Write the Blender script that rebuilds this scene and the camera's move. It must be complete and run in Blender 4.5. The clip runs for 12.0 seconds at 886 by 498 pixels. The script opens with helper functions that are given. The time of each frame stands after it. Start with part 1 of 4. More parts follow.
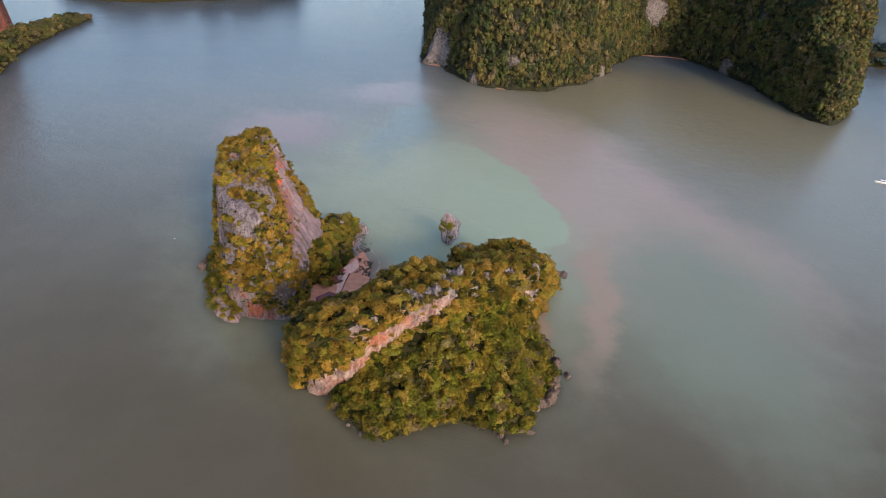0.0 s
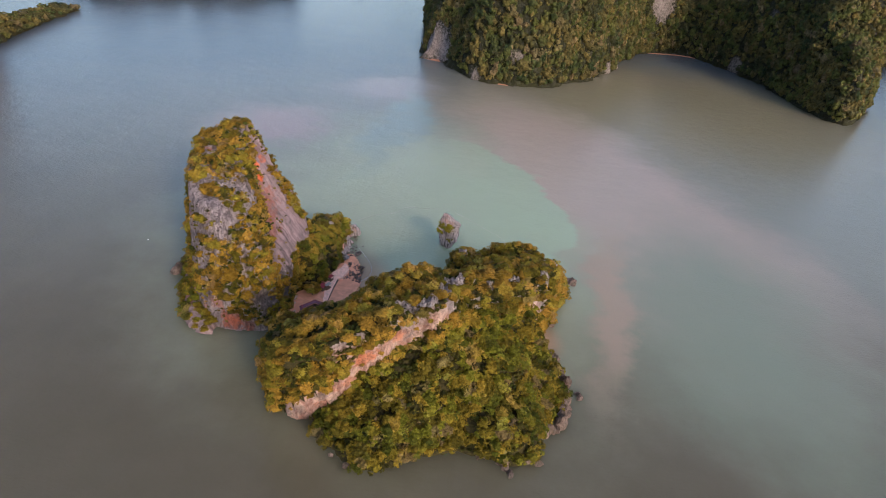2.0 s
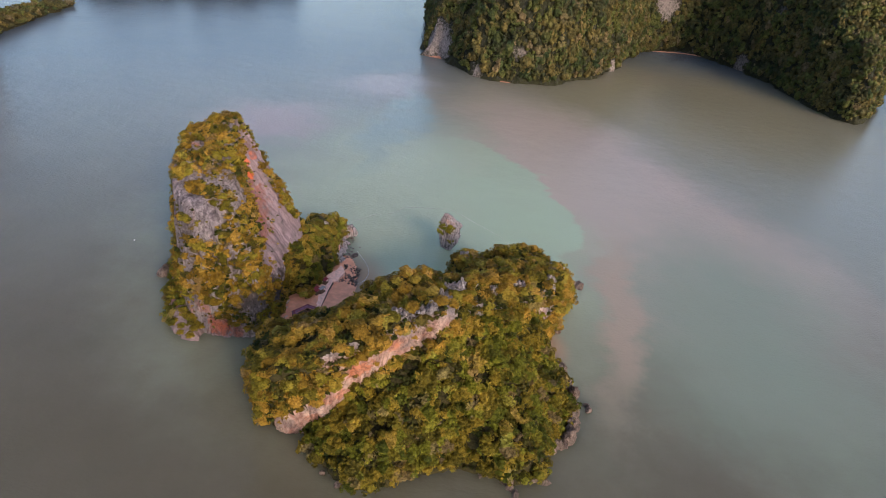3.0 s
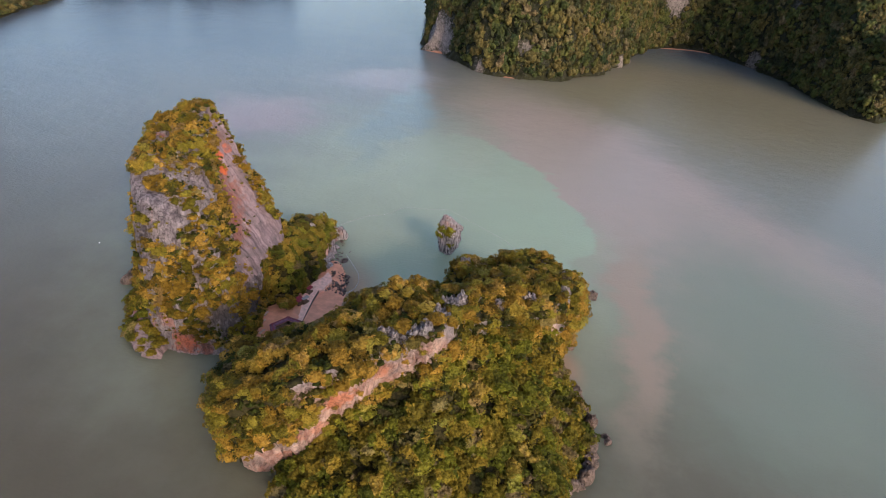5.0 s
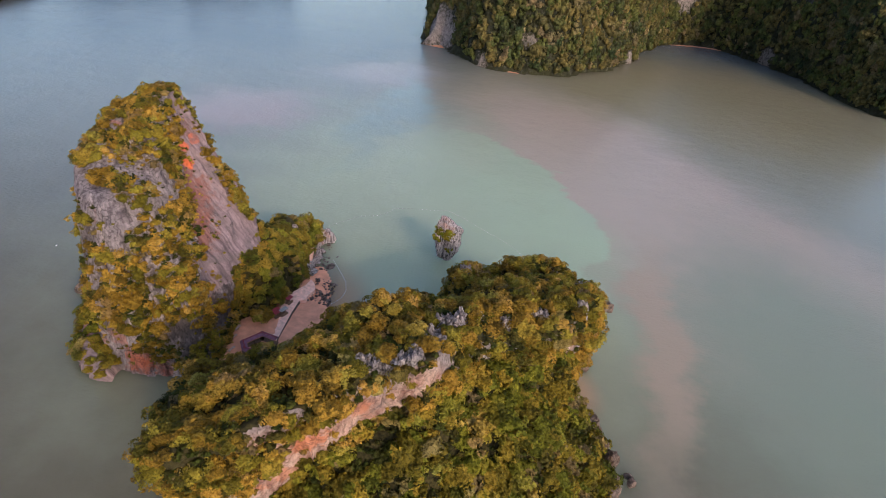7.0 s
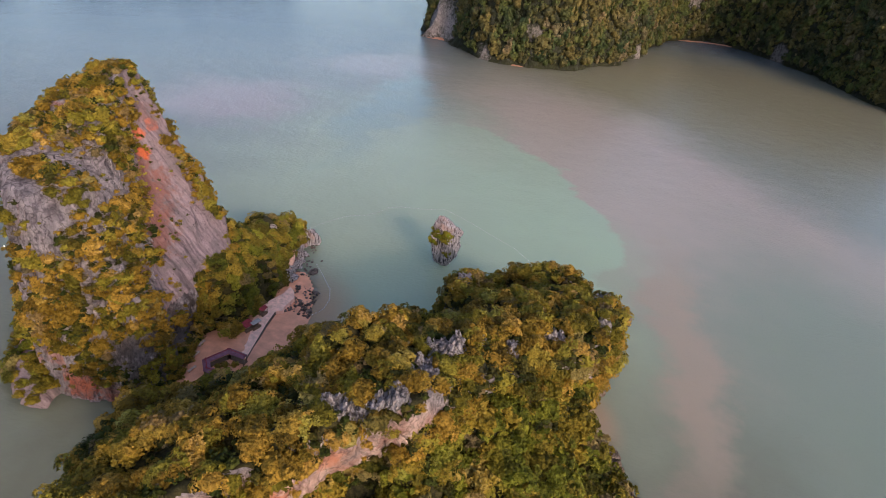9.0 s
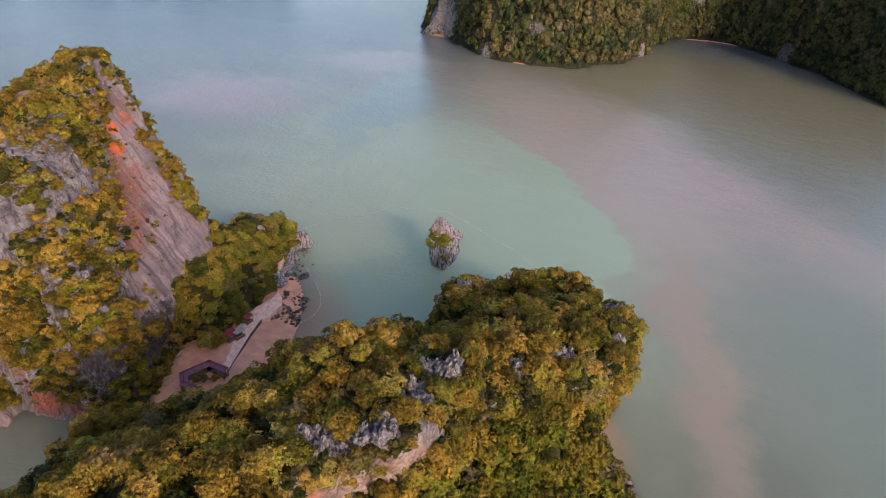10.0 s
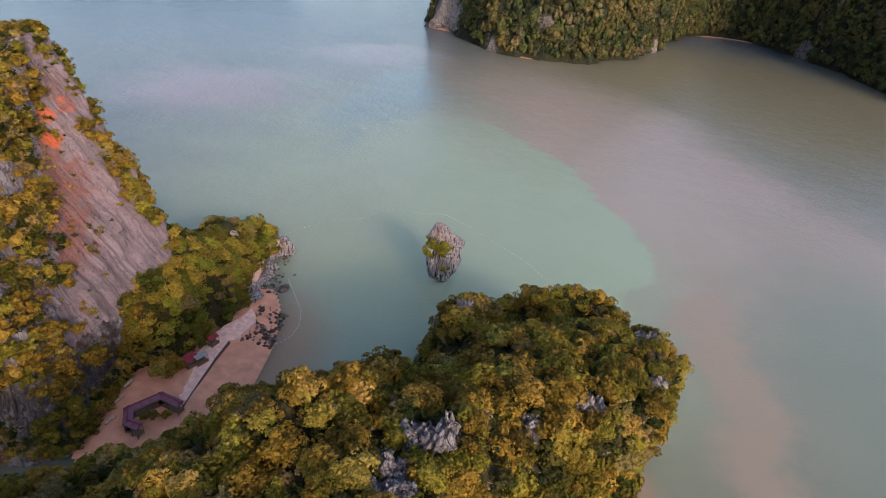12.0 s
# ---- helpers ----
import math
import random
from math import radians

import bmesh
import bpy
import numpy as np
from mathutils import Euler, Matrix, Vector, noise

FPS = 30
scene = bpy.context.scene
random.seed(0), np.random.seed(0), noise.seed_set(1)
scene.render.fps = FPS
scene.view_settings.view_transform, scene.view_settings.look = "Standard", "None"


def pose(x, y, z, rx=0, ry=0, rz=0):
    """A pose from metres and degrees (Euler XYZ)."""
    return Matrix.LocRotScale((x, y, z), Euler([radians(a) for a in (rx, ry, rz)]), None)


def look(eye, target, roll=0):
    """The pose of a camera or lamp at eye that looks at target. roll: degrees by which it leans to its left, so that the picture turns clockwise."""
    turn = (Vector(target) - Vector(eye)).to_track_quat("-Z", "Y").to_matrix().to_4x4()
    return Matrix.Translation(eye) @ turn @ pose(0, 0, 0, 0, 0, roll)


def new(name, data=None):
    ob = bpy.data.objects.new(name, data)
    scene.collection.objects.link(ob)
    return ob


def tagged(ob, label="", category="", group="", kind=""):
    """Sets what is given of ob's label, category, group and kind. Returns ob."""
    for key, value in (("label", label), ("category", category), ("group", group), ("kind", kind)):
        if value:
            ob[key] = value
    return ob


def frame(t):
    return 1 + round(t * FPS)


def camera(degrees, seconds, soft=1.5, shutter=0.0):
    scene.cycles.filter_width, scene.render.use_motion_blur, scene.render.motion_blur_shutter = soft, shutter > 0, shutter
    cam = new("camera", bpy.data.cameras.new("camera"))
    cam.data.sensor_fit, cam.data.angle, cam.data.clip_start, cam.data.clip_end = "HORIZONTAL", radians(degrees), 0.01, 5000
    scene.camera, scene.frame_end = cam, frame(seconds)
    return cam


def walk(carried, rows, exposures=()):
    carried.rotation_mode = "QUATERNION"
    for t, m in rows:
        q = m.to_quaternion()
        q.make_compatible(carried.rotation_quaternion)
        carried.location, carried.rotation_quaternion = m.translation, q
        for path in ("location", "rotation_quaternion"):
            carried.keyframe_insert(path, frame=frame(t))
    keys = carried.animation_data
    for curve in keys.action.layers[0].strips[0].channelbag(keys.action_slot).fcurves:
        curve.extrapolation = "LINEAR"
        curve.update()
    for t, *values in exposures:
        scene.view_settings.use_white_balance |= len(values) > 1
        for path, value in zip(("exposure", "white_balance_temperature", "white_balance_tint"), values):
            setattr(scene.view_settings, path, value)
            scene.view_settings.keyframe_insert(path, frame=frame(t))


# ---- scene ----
cam = camera(76.0, 12.0, 0.5)
PATH = [
    (0.0, (0.01, 0.01, 166.06), (0.01, 85.57, 114.29), 6.30),
    (0.5, (0.07, 5.82, 162.69), (0.00, 91.44, 111.03), 6.32),
    (1.0, (0.08, 11.33, 160.10), (0.11, 96.93, 108.41), 6.45),
    (1.5, (0.20, 16.99, 157.10), (0.35, 102.61, 105.45), 6.63),
    (2.0, (0.36, 22.63, 154.26), (0.49, 108.28, 102.63), 6.77),
    (2.5, (0.17, 28.43, 151.30), (0.21, 114.07, 99.66), 6.81),
    (3.0, (0.46, 34.09, 148.22), (0.43, 119.74, 96.60), 6.85),
    (5.0, (1.41, 57.65, 135.89), (1.09, 143.43, 84.50), 6.98),
    (5.5, (1.66, 63.64, 132.85), (1.21, 149.46, 81.52), 6.98),
    (6.0, (1.99, 69.45, 129.92), (1.44, 155.29, 78.63), 7.03),
    (6.5, (2.32, 75.05, 127.07), (1.58, 160.90, 75.79), 7.07),
    (7.0, (2.64, 80.56, 124.09), (2.00, 166.44, 72.86), 7.14),
    (9.0, (3.56, 102.32, 113.12), (2.81, 188.16, 61.81), 7.52),
    (9.5, (3.82, 107.58, 110.64), (3.09, 193.42, 59.35), 7.66),
    (10.0, (3.98, 112.85, 108.28), (3.17, 198.69, 56.97), 7.72),
    (10.5, (4.23, 117.71, 106.32), (3.26, 203.51, 54.96), 7.77),
    (11.0, (4.40, 122.93, 104.13), (3.25, 208.69, 52.71), 7.76),
    (11.5, (4.53, 127.83, 102.30), (3.27, 213.55, 50.82), 7.90),
    (12.0, (4.89, 133.99, 99.14), (3.37, 219.77, 47.76), 7.93),
]
EXPOSURE, KELVIN, TINT, SUN_POWER = 0.84, 6600, 13, 1.55
walk(cam, [(t, look(eye, target, roll)) for t, eye, target, roll in PATH], [(0.0, EXPOSURE, KELVIN, TINT), (12.0, EXPOSURE, KELVIN, TINT)])

# ---- world and sun ----
SUN_AZ, SUN_EL = math.atan2(28.5, -44.5), radians(25.5)   # towards the sun, x = sin, y = cos
world = bpy.data.worlds.new("world")
scene.world = world
world.use_nodes = True
wn = world.node_tree.nodes
sky = wn.new("ShaderNodeTexSky")
sky.sky_type, sky.sun_disc = "NISHITA", False
sky.sun_elevation, sky.sun_rotation = SUN_EL, SUN_AZ
sky.dust_density, sky.air_density, sky.ozone_density = 2.3, 1.0, 1.5
world.node_tree.links.new(sky.outputs[0], wn["Background"].inputs[0])
wn["Background"].inputs[1].default_value = 0.15
lamp = bpy.data.lights.new("sun", "SUN")
lamp.energy, lamp.angle, lamp.color = SUN_POWER, radians(7.0), (1.0, 0.76, 0.53)
sun = new("sun", lamp)
sun.matrix_world = look((0, 0, 0), (-math.sin(SUN_AZ) * math.cos(SUN_EL), -math.cos(SUN_AZ) * math.cos(SUN_EL), -math.sin(SUN_EL)))


# ---- materials ----
def nodes_of(name):
    m = bpy.data.materials.new(name)
    m.use_nodes = True
    return m, m.node_tree.nodes, m.node_tree.links, m.node_tree.nodes["Principled BSDF"]


class Net:
    """Short words for shader nodes."""

    def __init__(self, name):
        self.m, self.n, self.l, self.b = nodes_of(name)
        self.pos = self.n.new("ShaderNodeNewGeometry").outputs["Position"]

    def scaled(self, sx, sy, sz, src=None):
        v = self.n.new("ShaderNodeVectorMath")
        v.operation = "MULTIPLY"
        self.l.new(src or self.pos, v.inputs[0])
        v.inputs[1].default_value = (sx, sy, sz)
        return v.outputs[0]

    def noise(self, scale, detail=4.0, rough=0.55, src=None, distort=0.0):
        t = self.n.new("ShaderNodeTexNoise")
        t.inputs["Scale"].default_value, t.inputs["Detail"].default_value = scale, detail
        t.inputs["Roughness"].default_value, t.inputs["Distortion"].default_value = rough, distort
        self.l.new(src or self.pos, t.inputs["Vector"])
        return t.outputs["Fac"]

    def ramp(self, fac, *stops):
        r = self.n.new("ShaderNodeValToRGB")
        while len(r.color_ramp.elements) < len(stops):
            r.color_ramp.elements.new(0.5)
        for e, (p, c) in zip(r.color_ramp.elements, stops):
            e.position, e.color = p, (*c, 1) if len(c) == 3 else c
        self.l.new(fac, r.inputs[0])
        return r.outputs[0]

    def mix(self, fac, a, b, mode="MIX"):
        x = self.n.new("ShaderNodeMix")
        x.data_type, x.blend_type = "RGBA", mode
        for sock, v in ((x.inputs[0], fac), (x.inputs[6], a), (x.inputs[7], b)):
            if isinstance(v, (int, float)):
                sock.default_value = v
            elif isinstance(v, tuple):
                sock.default_value = (*v, 1)
            else:
                self.l.new(v, sock)
        return x.outputs[2]

    def math(self, op, a, b=0.0, clamp=False):
        x = self.n.new("ShaderNodeMath")
        x.operation, x.use_clamp = op, clamp
        for sock, v in zip(x.inputs, (a, b)):
            if isinstance(v, (int, float)):
                sock.default_value = v
            else:
                self.l.new(v, sock)
        return x.outputs[0]

    def step(self, v, lo, hi):
        x = self.n.new("ShaderNodeMapRange")
        x.interpolation_type = "SMOOTHSTEP"
        self.l.new(v, x.inputs[0])
        x.inputs[1].default_value, x.inputs[2].default_value = lo, hi
        return x.outputs[0]

    def bump(self, height, strength, distance, normal=None):
        x = self.n.new("ShaderNodeBump")
        x.inputs["Strength"].default_value, x.inputs["Distance"].default_value = strength, distance
        self.l.new(height, x.inputs["Height"])
        if normal:
            self.l.new(normal, x.inputs["Normal"])
        self.l.new(x.outputs[0], self.b.inputs["Normal"])
        return x.outputs[0]

    def done(self, colour=None, rough=0.8, spec=0.3):
        if colour is not None:
            if isinstance(colour, tuple):
                self.b.inputs["Base Color"].default_value = (*colour, 1)
            else:
                self.l.new(colour, self.b.inputs["Base Color"])
        if isinstance(rough, float):
            self.b.inputs["Roughness"].default_value = rough
        else:
            self.l.new(rough, self.b.inputs["Roughness"])
        self.b.inputs["Specular IOR Level"].default_value = spec
        return self.m


def rock_material(name, pale, dark, rust, rust_amount, streak=(0.35, 0.35, 0.05), dip=0.0, zone=None, cracks=0.45, spots=(), cell_size=0.55, mottle=0.6, fleck=1.0, relief=1.6, light=0.66, low=0.30):
    """Limestone with streaks that run down its face; dip: how far the streaks turn from north; zone: (nx, ny, nz, at)
    of a plane, past which it is not rusty; spots: (x, y, z, radius, strength, colour) of stains, painted shade and bare
    patches; low, light: the span of the streaks between dark and pale.
    """
    n = Net(name)
    sep, com = n.n.new("ShaderNodeSeparateXYZ"), n.n.new("ShaderNodeCombineXYZ")
    n.l.new(n.pos, sep.inputs[0])
    n.l.new(sep.outputs[0], com.inputs[0])
    n.l.new(n.math("ADD", sep.outputs[1], n.math("MULTIPLY", sep.outputs[0], dip)), com.inputs[1])
    n.l.new(sep.outputs[2], com.inputs[2])
    streaks = n.noise(1.0, 5, 0.6, n.scaled(*streak, src=com.outputs[0]))
    base = n.ramp(streaks, (low, dark), (low + 0.5 * (light - low), tuple(0.6 * p + 0.4 * d for p, d in zip(pale, dark))), (light, pale))
    stain = n.step(n.noise(0.07, 4, 0.6, distort=0.6), 0.62 - rust_amount, 0.80 - rust_amount)
    if zone:
        dot = n.n.new("ShaderNodeVectorMath")
        dot.operation = "DOT_PRODUCT"
        n.l.new(n.pos, dot.inputs[0])
        dot.inputs[1].default_value = zone[:3]
        near = n.math("SUBTRACT", 1.0, n.step(dot.outputs["Value"], zone[3], zone[3] + 6.0))
        stain = n.math("MULTIPLY", stain, near)
        base = n.mix(n.math("MULTIPLY", near, 0.92), base, n.mix(n.step(streaks, 0.35, 0.68), (0.50, 0.26, 0.225), (0.90, 0.66, 0.61)))
    base = n.mix(stain, base, rust)
    for x, y, z, r, strength, *own in spots:
        away = n.n.new("ShaderNodeVectorMath")
        away.operation = "DISTANCE"
        n.l.new(n.pos, away.inputs[0])
        away.inputs[1].default_value = (x, y, z)
        ragged = n.math("ADD", n.math("DIVIDE", away.outputs["Value"], r), n.math("MULTIPLY", n.math("SUBTRACT", n.noise(0.35, 5, 0.65), 0.5), 2.2))
        base = n.mix(n.math("MULTIPLY", n.math("SUBTRACT", 1.0, n.step(ragged, 0.45, 1.1)), strength), base, own[0] if own else rust)
    base = n.mix(n.math("MULTIPLY", n.step(n.noise(0.22, 7, 0.72), 0.46, 0.66), mottle), base, tuple(0.9 * d + 0.06 for d in dark))
    fine = n.noise(1.1, 7, 0.72)
    cell = n.n.new("ShaderNodeTexVoronoi")
    cell.feature, cell.inputs["Scale"].default_value = "DISTANCE_TO_EDGE", cell_size
    bent = n.n.new("ShaderNodeVectorMath")
    bent.operation = "MULTIPLY_ADD"
    wander = n.n.new("ShaderNodeTexNoise")
    wander.inputs["Scale"].default_value, wander.inputs["Detail"].default_value = 0.5, 4
    n.l.new(n.pos, wander.inputs["Vector"])
    n.l.new(wander.outputs["Color"], bent.inputs[0])
    bent.inputs[1].default_value = (3.5, 3.5, 1.0)
    n.l.new(n.scaled(1.0, 1.0, 0.22, src=com.outputs[0]), bent.inputs[2])
    n.l.new(bent.outputs[0], cell.inputs["Vector"])
    crack = n.math("SUBTRACT", 1.0, n.step(cell.outputs["Distance"], 0.0, 0.10))
    base = n.mix(n.math("MULTIPLY", n.step(fine, 0.54, 0.72), fleck), base, tuple(0.4 * d for d in dark))
    base = n.mix(n.math("MULTIPLY", crack, cracks), base, tuple(0.35 * d for d in dark))
    n.bump(n.math("SUBTRACT", n.math("ADD", n.math("MULTIPLY", streaks, 1.6), n.math("MULTIPLY", fine, 1.3)), n.math("MULTIPLY", crack, 0.8 * cracks)), 1.0, relief)
    return n.done(base, 0.9, 0.2)


def leaf_material(name, ramp, size, own=0.46, leaf=1.9, relief=0.45):
    """Leaves whose tone changes from spray to spray, from tree to tree (about size metres apart) and from grove to grove; leaf: sprays to the metre in the fine relief."""
    n = Net(name)
    isl = n.n.new("ShaderNodeNewGeometry").outputs["Random Per Island"]
    cell = n.n.new("ShaderNodeTexVoronoi")
    cell.inputs["Scale"].default_value = 1.0 / size
    n.l.new(n.pos, cell.inputs["Vector"])
    tree = n.n.new("ShaderNodeSeparateColor")
    n.l.new(cell.outputs["Color"], tree.inputs[0])
    grove = n.noise(0.22 / size, 3, 0.6)
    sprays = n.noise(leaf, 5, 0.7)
    v = n.math("ADD", n.math("MULTIPLY", isl, 0.10), n.math("ADD", n.math("MULTIPLY", tree.outputs[0], own), n.math("MULTIPLY", grove, 0.98 - own)))
    col = n.ramp(n.math("SUBTRACT", v, 0.03), *ramp)
    green = n.math("MULTIPLY", n.step(tree.outputs[1], 0.42, 0.74), 0.8)
    col = n.mix(green, col, n.mix(1.0, col, (0.66, 1.0, 0.78), "MULTIPLY"))
    dry = n.math("MULTIPLY", n.step(tree.outputs[2], 0.9, 0.95), 0.45)
    col = n.mix(dry, col, (0.30, 0.21, 0.13))
    # Hollows of the spray relief darkened in the colour, as shade between sprays.
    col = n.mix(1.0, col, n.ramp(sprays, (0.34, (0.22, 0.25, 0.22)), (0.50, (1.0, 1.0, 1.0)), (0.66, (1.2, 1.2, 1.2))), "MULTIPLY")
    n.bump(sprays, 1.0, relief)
    tr = n.n.new("ShaderNodeBsdfTranslucent")
    n.l.new(col, tr.inputs[0])
    mixer = n.n.new("ShaderNodeMixShader")
    mixer.inputs[0].default_value = 0.25
    out = n.n["Material Output"]
    n.l.new(n.b.outputs[0], mixer.inputs[1])
    n.l.new(tr.outputs[0], mixer.inputs[2])
    n.l.new(mixer.outputs[0], out.inputs[0])
    return n.done(col, 0.62, 0.2)


def plain(name, colour, rough=0.8, grain=2.0, spread=0.35, relief=0.0):
    n = Net(name)
    f = n.noise(grain, 5, 0.6)
    col = n.ramp(f, (0.3, tuple(c * (1 - spread) for c in colour)), (0.7, tuple(min(1, c * (1 + spread)) for c in colour)))
    if relief:
        n.bump(f, 0.6, relief)
    return n.done(col, rough, 0.3)


BROWN_STAIN, OCHRE, SHADED_STAIN = (0.26, 0.115, 0.10), (0.66, 0.15, 0.06), (0.075, 0.062, 0.066)
LIMESTONE = rock_material("limestone", (0.35, 0.265, 0.30), (0.095, 0.07, 0.084), OCHRE, 0.0, (0.05, 0.85, 0.03), 0.03, cracks=0.08, mottle=0.65, fleck=0.85, relief=0.8,
                          spots=((-75.5, 231, 41, 10.0, 0.9, BROWN_STAIN), (-71.5, 225, 34, 8.0, 0.8, BROWN_STAIN), (-79, 236, 47, 4.0, 0.7, BROWN_STAIN), (-83.5, 246, 57, 4.0, 0.5, BROWN_STAIN),
                                 (-80, 238.4, 49, 2.8, 1.0), (-82.4, 240.8, 53, 2.2, 0.85), (-80.5, 246, 54, 2.0, 0.6), (-73.5, 226, 38, 2.2, 0.5)))
# Last four spots put the low east face's shade into its dark grey colour.
LIMESTONE_GREY = rock_material("grey_limestone", (0.52, 0.45, 0.51), (0.11, 0.09, 0.115), OCHRE, 0.0, (0.45, 0.45, 0.12), cracks=0.45, mottle=0.55, fleck=0.9, relief=2.4, light=0.60,
                               spots=((-80, 196.5, 5, 5.5, 0.8), (-73, 197, 3, 4.0, 0.5), (-86, 198, 12, 3.5, 0.4), (-70, 212, 29, 4.0, 0.35),
                                      (-66, 212, 11, 13.0, 0.8, SHADED_STAIN), (-63, 222, 7, 9.0, 0.8, SHADED_STAIN), (-68, 202, 17, 9.0, 0.65, SHADED_STAIN), (-65, 203, 5, 8.0, 0.7, SHADED_STAIN)))
LIMESTONE_PINK = rock_material("pink_limestone", (0.44, 0.385, 0.43), (0.09, 0.08, 0.095), (0.78, 0.29, 0.17), 0.06, zone=(-1.05, 1.6, 1.0, 303.0), cracks=0.35, mottle=0.22, light=0.58, fleck=0.8,
                               spots=((-19, 155.5, 31, 5.0, 0.85), (-24, 156, 20, 3.5, 0.55), (-10, 160, 38, 3.5, 0.5), (-33, 154, 10, 3.0, 0.4),
                                      (-44, 154, 7, 6.0, 0.7, (0.30, 0.23, 0.24)), (-33, 153, 17, 4.0, 0.7, (0.30, 0.25, 0.26)), (-6, 161.5, 36, 3.0, 0.6, (0.34, 0.30, 0.32))))
FAR_BARE = ((-40, 704, 20, 26, 0.95), (-22, 698, 12, 15, 0.9), (10.6, 629, 7, 9, 0.8), (55, 632, 28, 9, 0.6), (195, 780, 12, 22, 0.95), (175, 736, 6, 10, 0.8), (270, 913, 62, 24, 0.8), (369, 833, 8, 15, 0.8), (386, 810, 80, 9, 0.5), (405, 640, 5, 10, 0.5))
# Dark green ground between the trees; pale limestone only in the spots.
LIMESTONE_FAR = rock_material("far_ground_limestone", (0.045, 0.048, 0.022), (0.016, 0.018, 0.010), (0.36, 0.31, 0.31), 0.0, (0.12, 0.12, 0.02), spots=FAR_BARE)
CRAG = rock_material("crag_limestone", (0.60, 0.54, 0.58), (0.11, 0.10, 0.125), (0.45, 0.28, 0.2), 0.0, (1.5, 1.5, 0.3), cracks=0.6, mottle=0.3, light=0.60)
LIMESTONE_RED = rock_material("reddish_limestone", (0.30, 0.18, 0.17), (0.09, 0.055, 0.06), (0.38, 0.12, 0.08), 0.2, (0.05, 0.05, 0.015))
LIMESTONE_STACK = rock_material("stack_limestone", (0.84, 0.77, 0.84), (0.10, 0.09, 0.12), (0.75, 0.42, 0.34), 0.05, (2.0, 2.0, 0.14), cracks=0.25, cell_size=0.6, mottle=0.12, low=0.40, light=0.54, fleck=0.6, relief=2.6)
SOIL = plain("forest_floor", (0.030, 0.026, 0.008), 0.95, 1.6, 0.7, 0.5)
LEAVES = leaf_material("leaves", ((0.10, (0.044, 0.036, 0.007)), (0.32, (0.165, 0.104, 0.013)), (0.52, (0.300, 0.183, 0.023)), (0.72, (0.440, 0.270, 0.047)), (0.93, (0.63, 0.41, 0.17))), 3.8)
# Low stops pushed to blue-green: distance haze and shade put into the colour.
LEAVES_FAR = leaf_material("hazed_far_leaves", ((0.10, (0.022, 0.031, 0.020)), (0.35, (0.056, 0.064, 0.032)), (0.60, (0.150, 0.122, 0.040)), (0.90, (0.28, 0.20, 0.07))), 9.0, 0.2, 0.5, 1.2)
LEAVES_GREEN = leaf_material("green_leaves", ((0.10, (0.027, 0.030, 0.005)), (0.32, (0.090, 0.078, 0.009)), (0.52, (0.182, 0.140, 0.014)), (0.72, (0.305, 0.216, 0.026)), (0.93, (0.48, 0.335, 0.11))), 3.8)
# Blue-grey tones put the distance haze into the leaf colour.
LEAVES_HAZED = leaf_material("haze_tinted_leaves", ((0.10, (0.018, 0.030, 0.034)), (0.5, (0.045, 0.062, 0.062)), (0.93, (0.09, 0.11, 0.10))), 14.0, 0.2, 0.3, 2.0)
# Darker leaves: the shade below the crowns is put into their colour.
LEAVES_SHADED = leaf_material("shaded_undergrowth_leaves", ((0.10, (0.014, 0.018, 0.004)), (0.5, (0.050, 0.050, 0.008)), (0.93, (0.13, 0.10, 0.02))), 3.0)
# Leaf colour lightened to offset the ridge's shadow on the hill.
LEAVES_HILL = leaf_material("lightened_hill_leaves", ((0.10, (0.052, 0.051, 0.010)), (0.32, (0.142, 0.117, 0.017)), (0.52, (0.270, 0.200, 0.028)), (0.72, (0.415, 0.293, 0.044)), (0.93, (0.60, 0.43, 0.14))), 3.8)
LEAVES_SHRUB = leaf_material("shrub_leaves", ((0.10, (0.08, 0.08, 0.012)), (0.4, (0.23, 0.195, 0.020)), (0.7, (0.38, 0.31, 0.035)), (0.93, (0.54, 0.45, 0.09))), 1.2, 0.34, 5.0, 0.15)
SAND = plain("sand", (0.68, 0.31, 0.20), 0.9, 0.35, 0.18, 0.05)
WET_SAND = plain("wet_sand", (0.33, 0.165, 0.11), 0.8, 0.2, 0.25, 0.05)
PAVING = plain("paving", (0.82, 0.50, 0.41), 0.85, 0.8, 0.22, 0.03)
BOULDER = rock_material("boulder_rock", (0.36, 0.27, 0.24), (0.085, 0.066, 0.062), (0.20, 0.12, 0.085), 0.0, (0.6, 0.6, 0.4))
BARK = plain("bark", (0.16, 0.13, 0.10), 0.9, 3.0)


# ---- noise and shapes ----
def lattice(i, j, k, seed):
    h = (i * 374761393 + j * 668265263 + k * 2147483647 + seed * 1274126177) & 0xFFFFFFFF
    h = ((h ^ (h >> 13)) * 1274126177) & 0xFFFFFFFF
    return ((h ^ (h >> 16)) & 0xFFFF) / 32767.5 - 1.0


def value_noise(p, seed=0):
    """Smooth noise in -1..1 at points p of shape (n, 3)."""
    q = np.floor(p).astype(np.int64)
    f = p - q
    f = f * f * (3 - 2 * f)
    out = 0
    for a in (0, 1):
        for b in (0, 1):
            for c in (0, 1):
                w = (f[:, 0] if a else 1 - f[:, 0]) * (f[:, 1] if b else 1 - f[:, 1]) * (f[:, 2] if c else 1 - f[:, 2])
                out = out + w * lattice(q[:, 0] + a, q[:, 1] + b, q[:, 2] + c, seed)
    return out


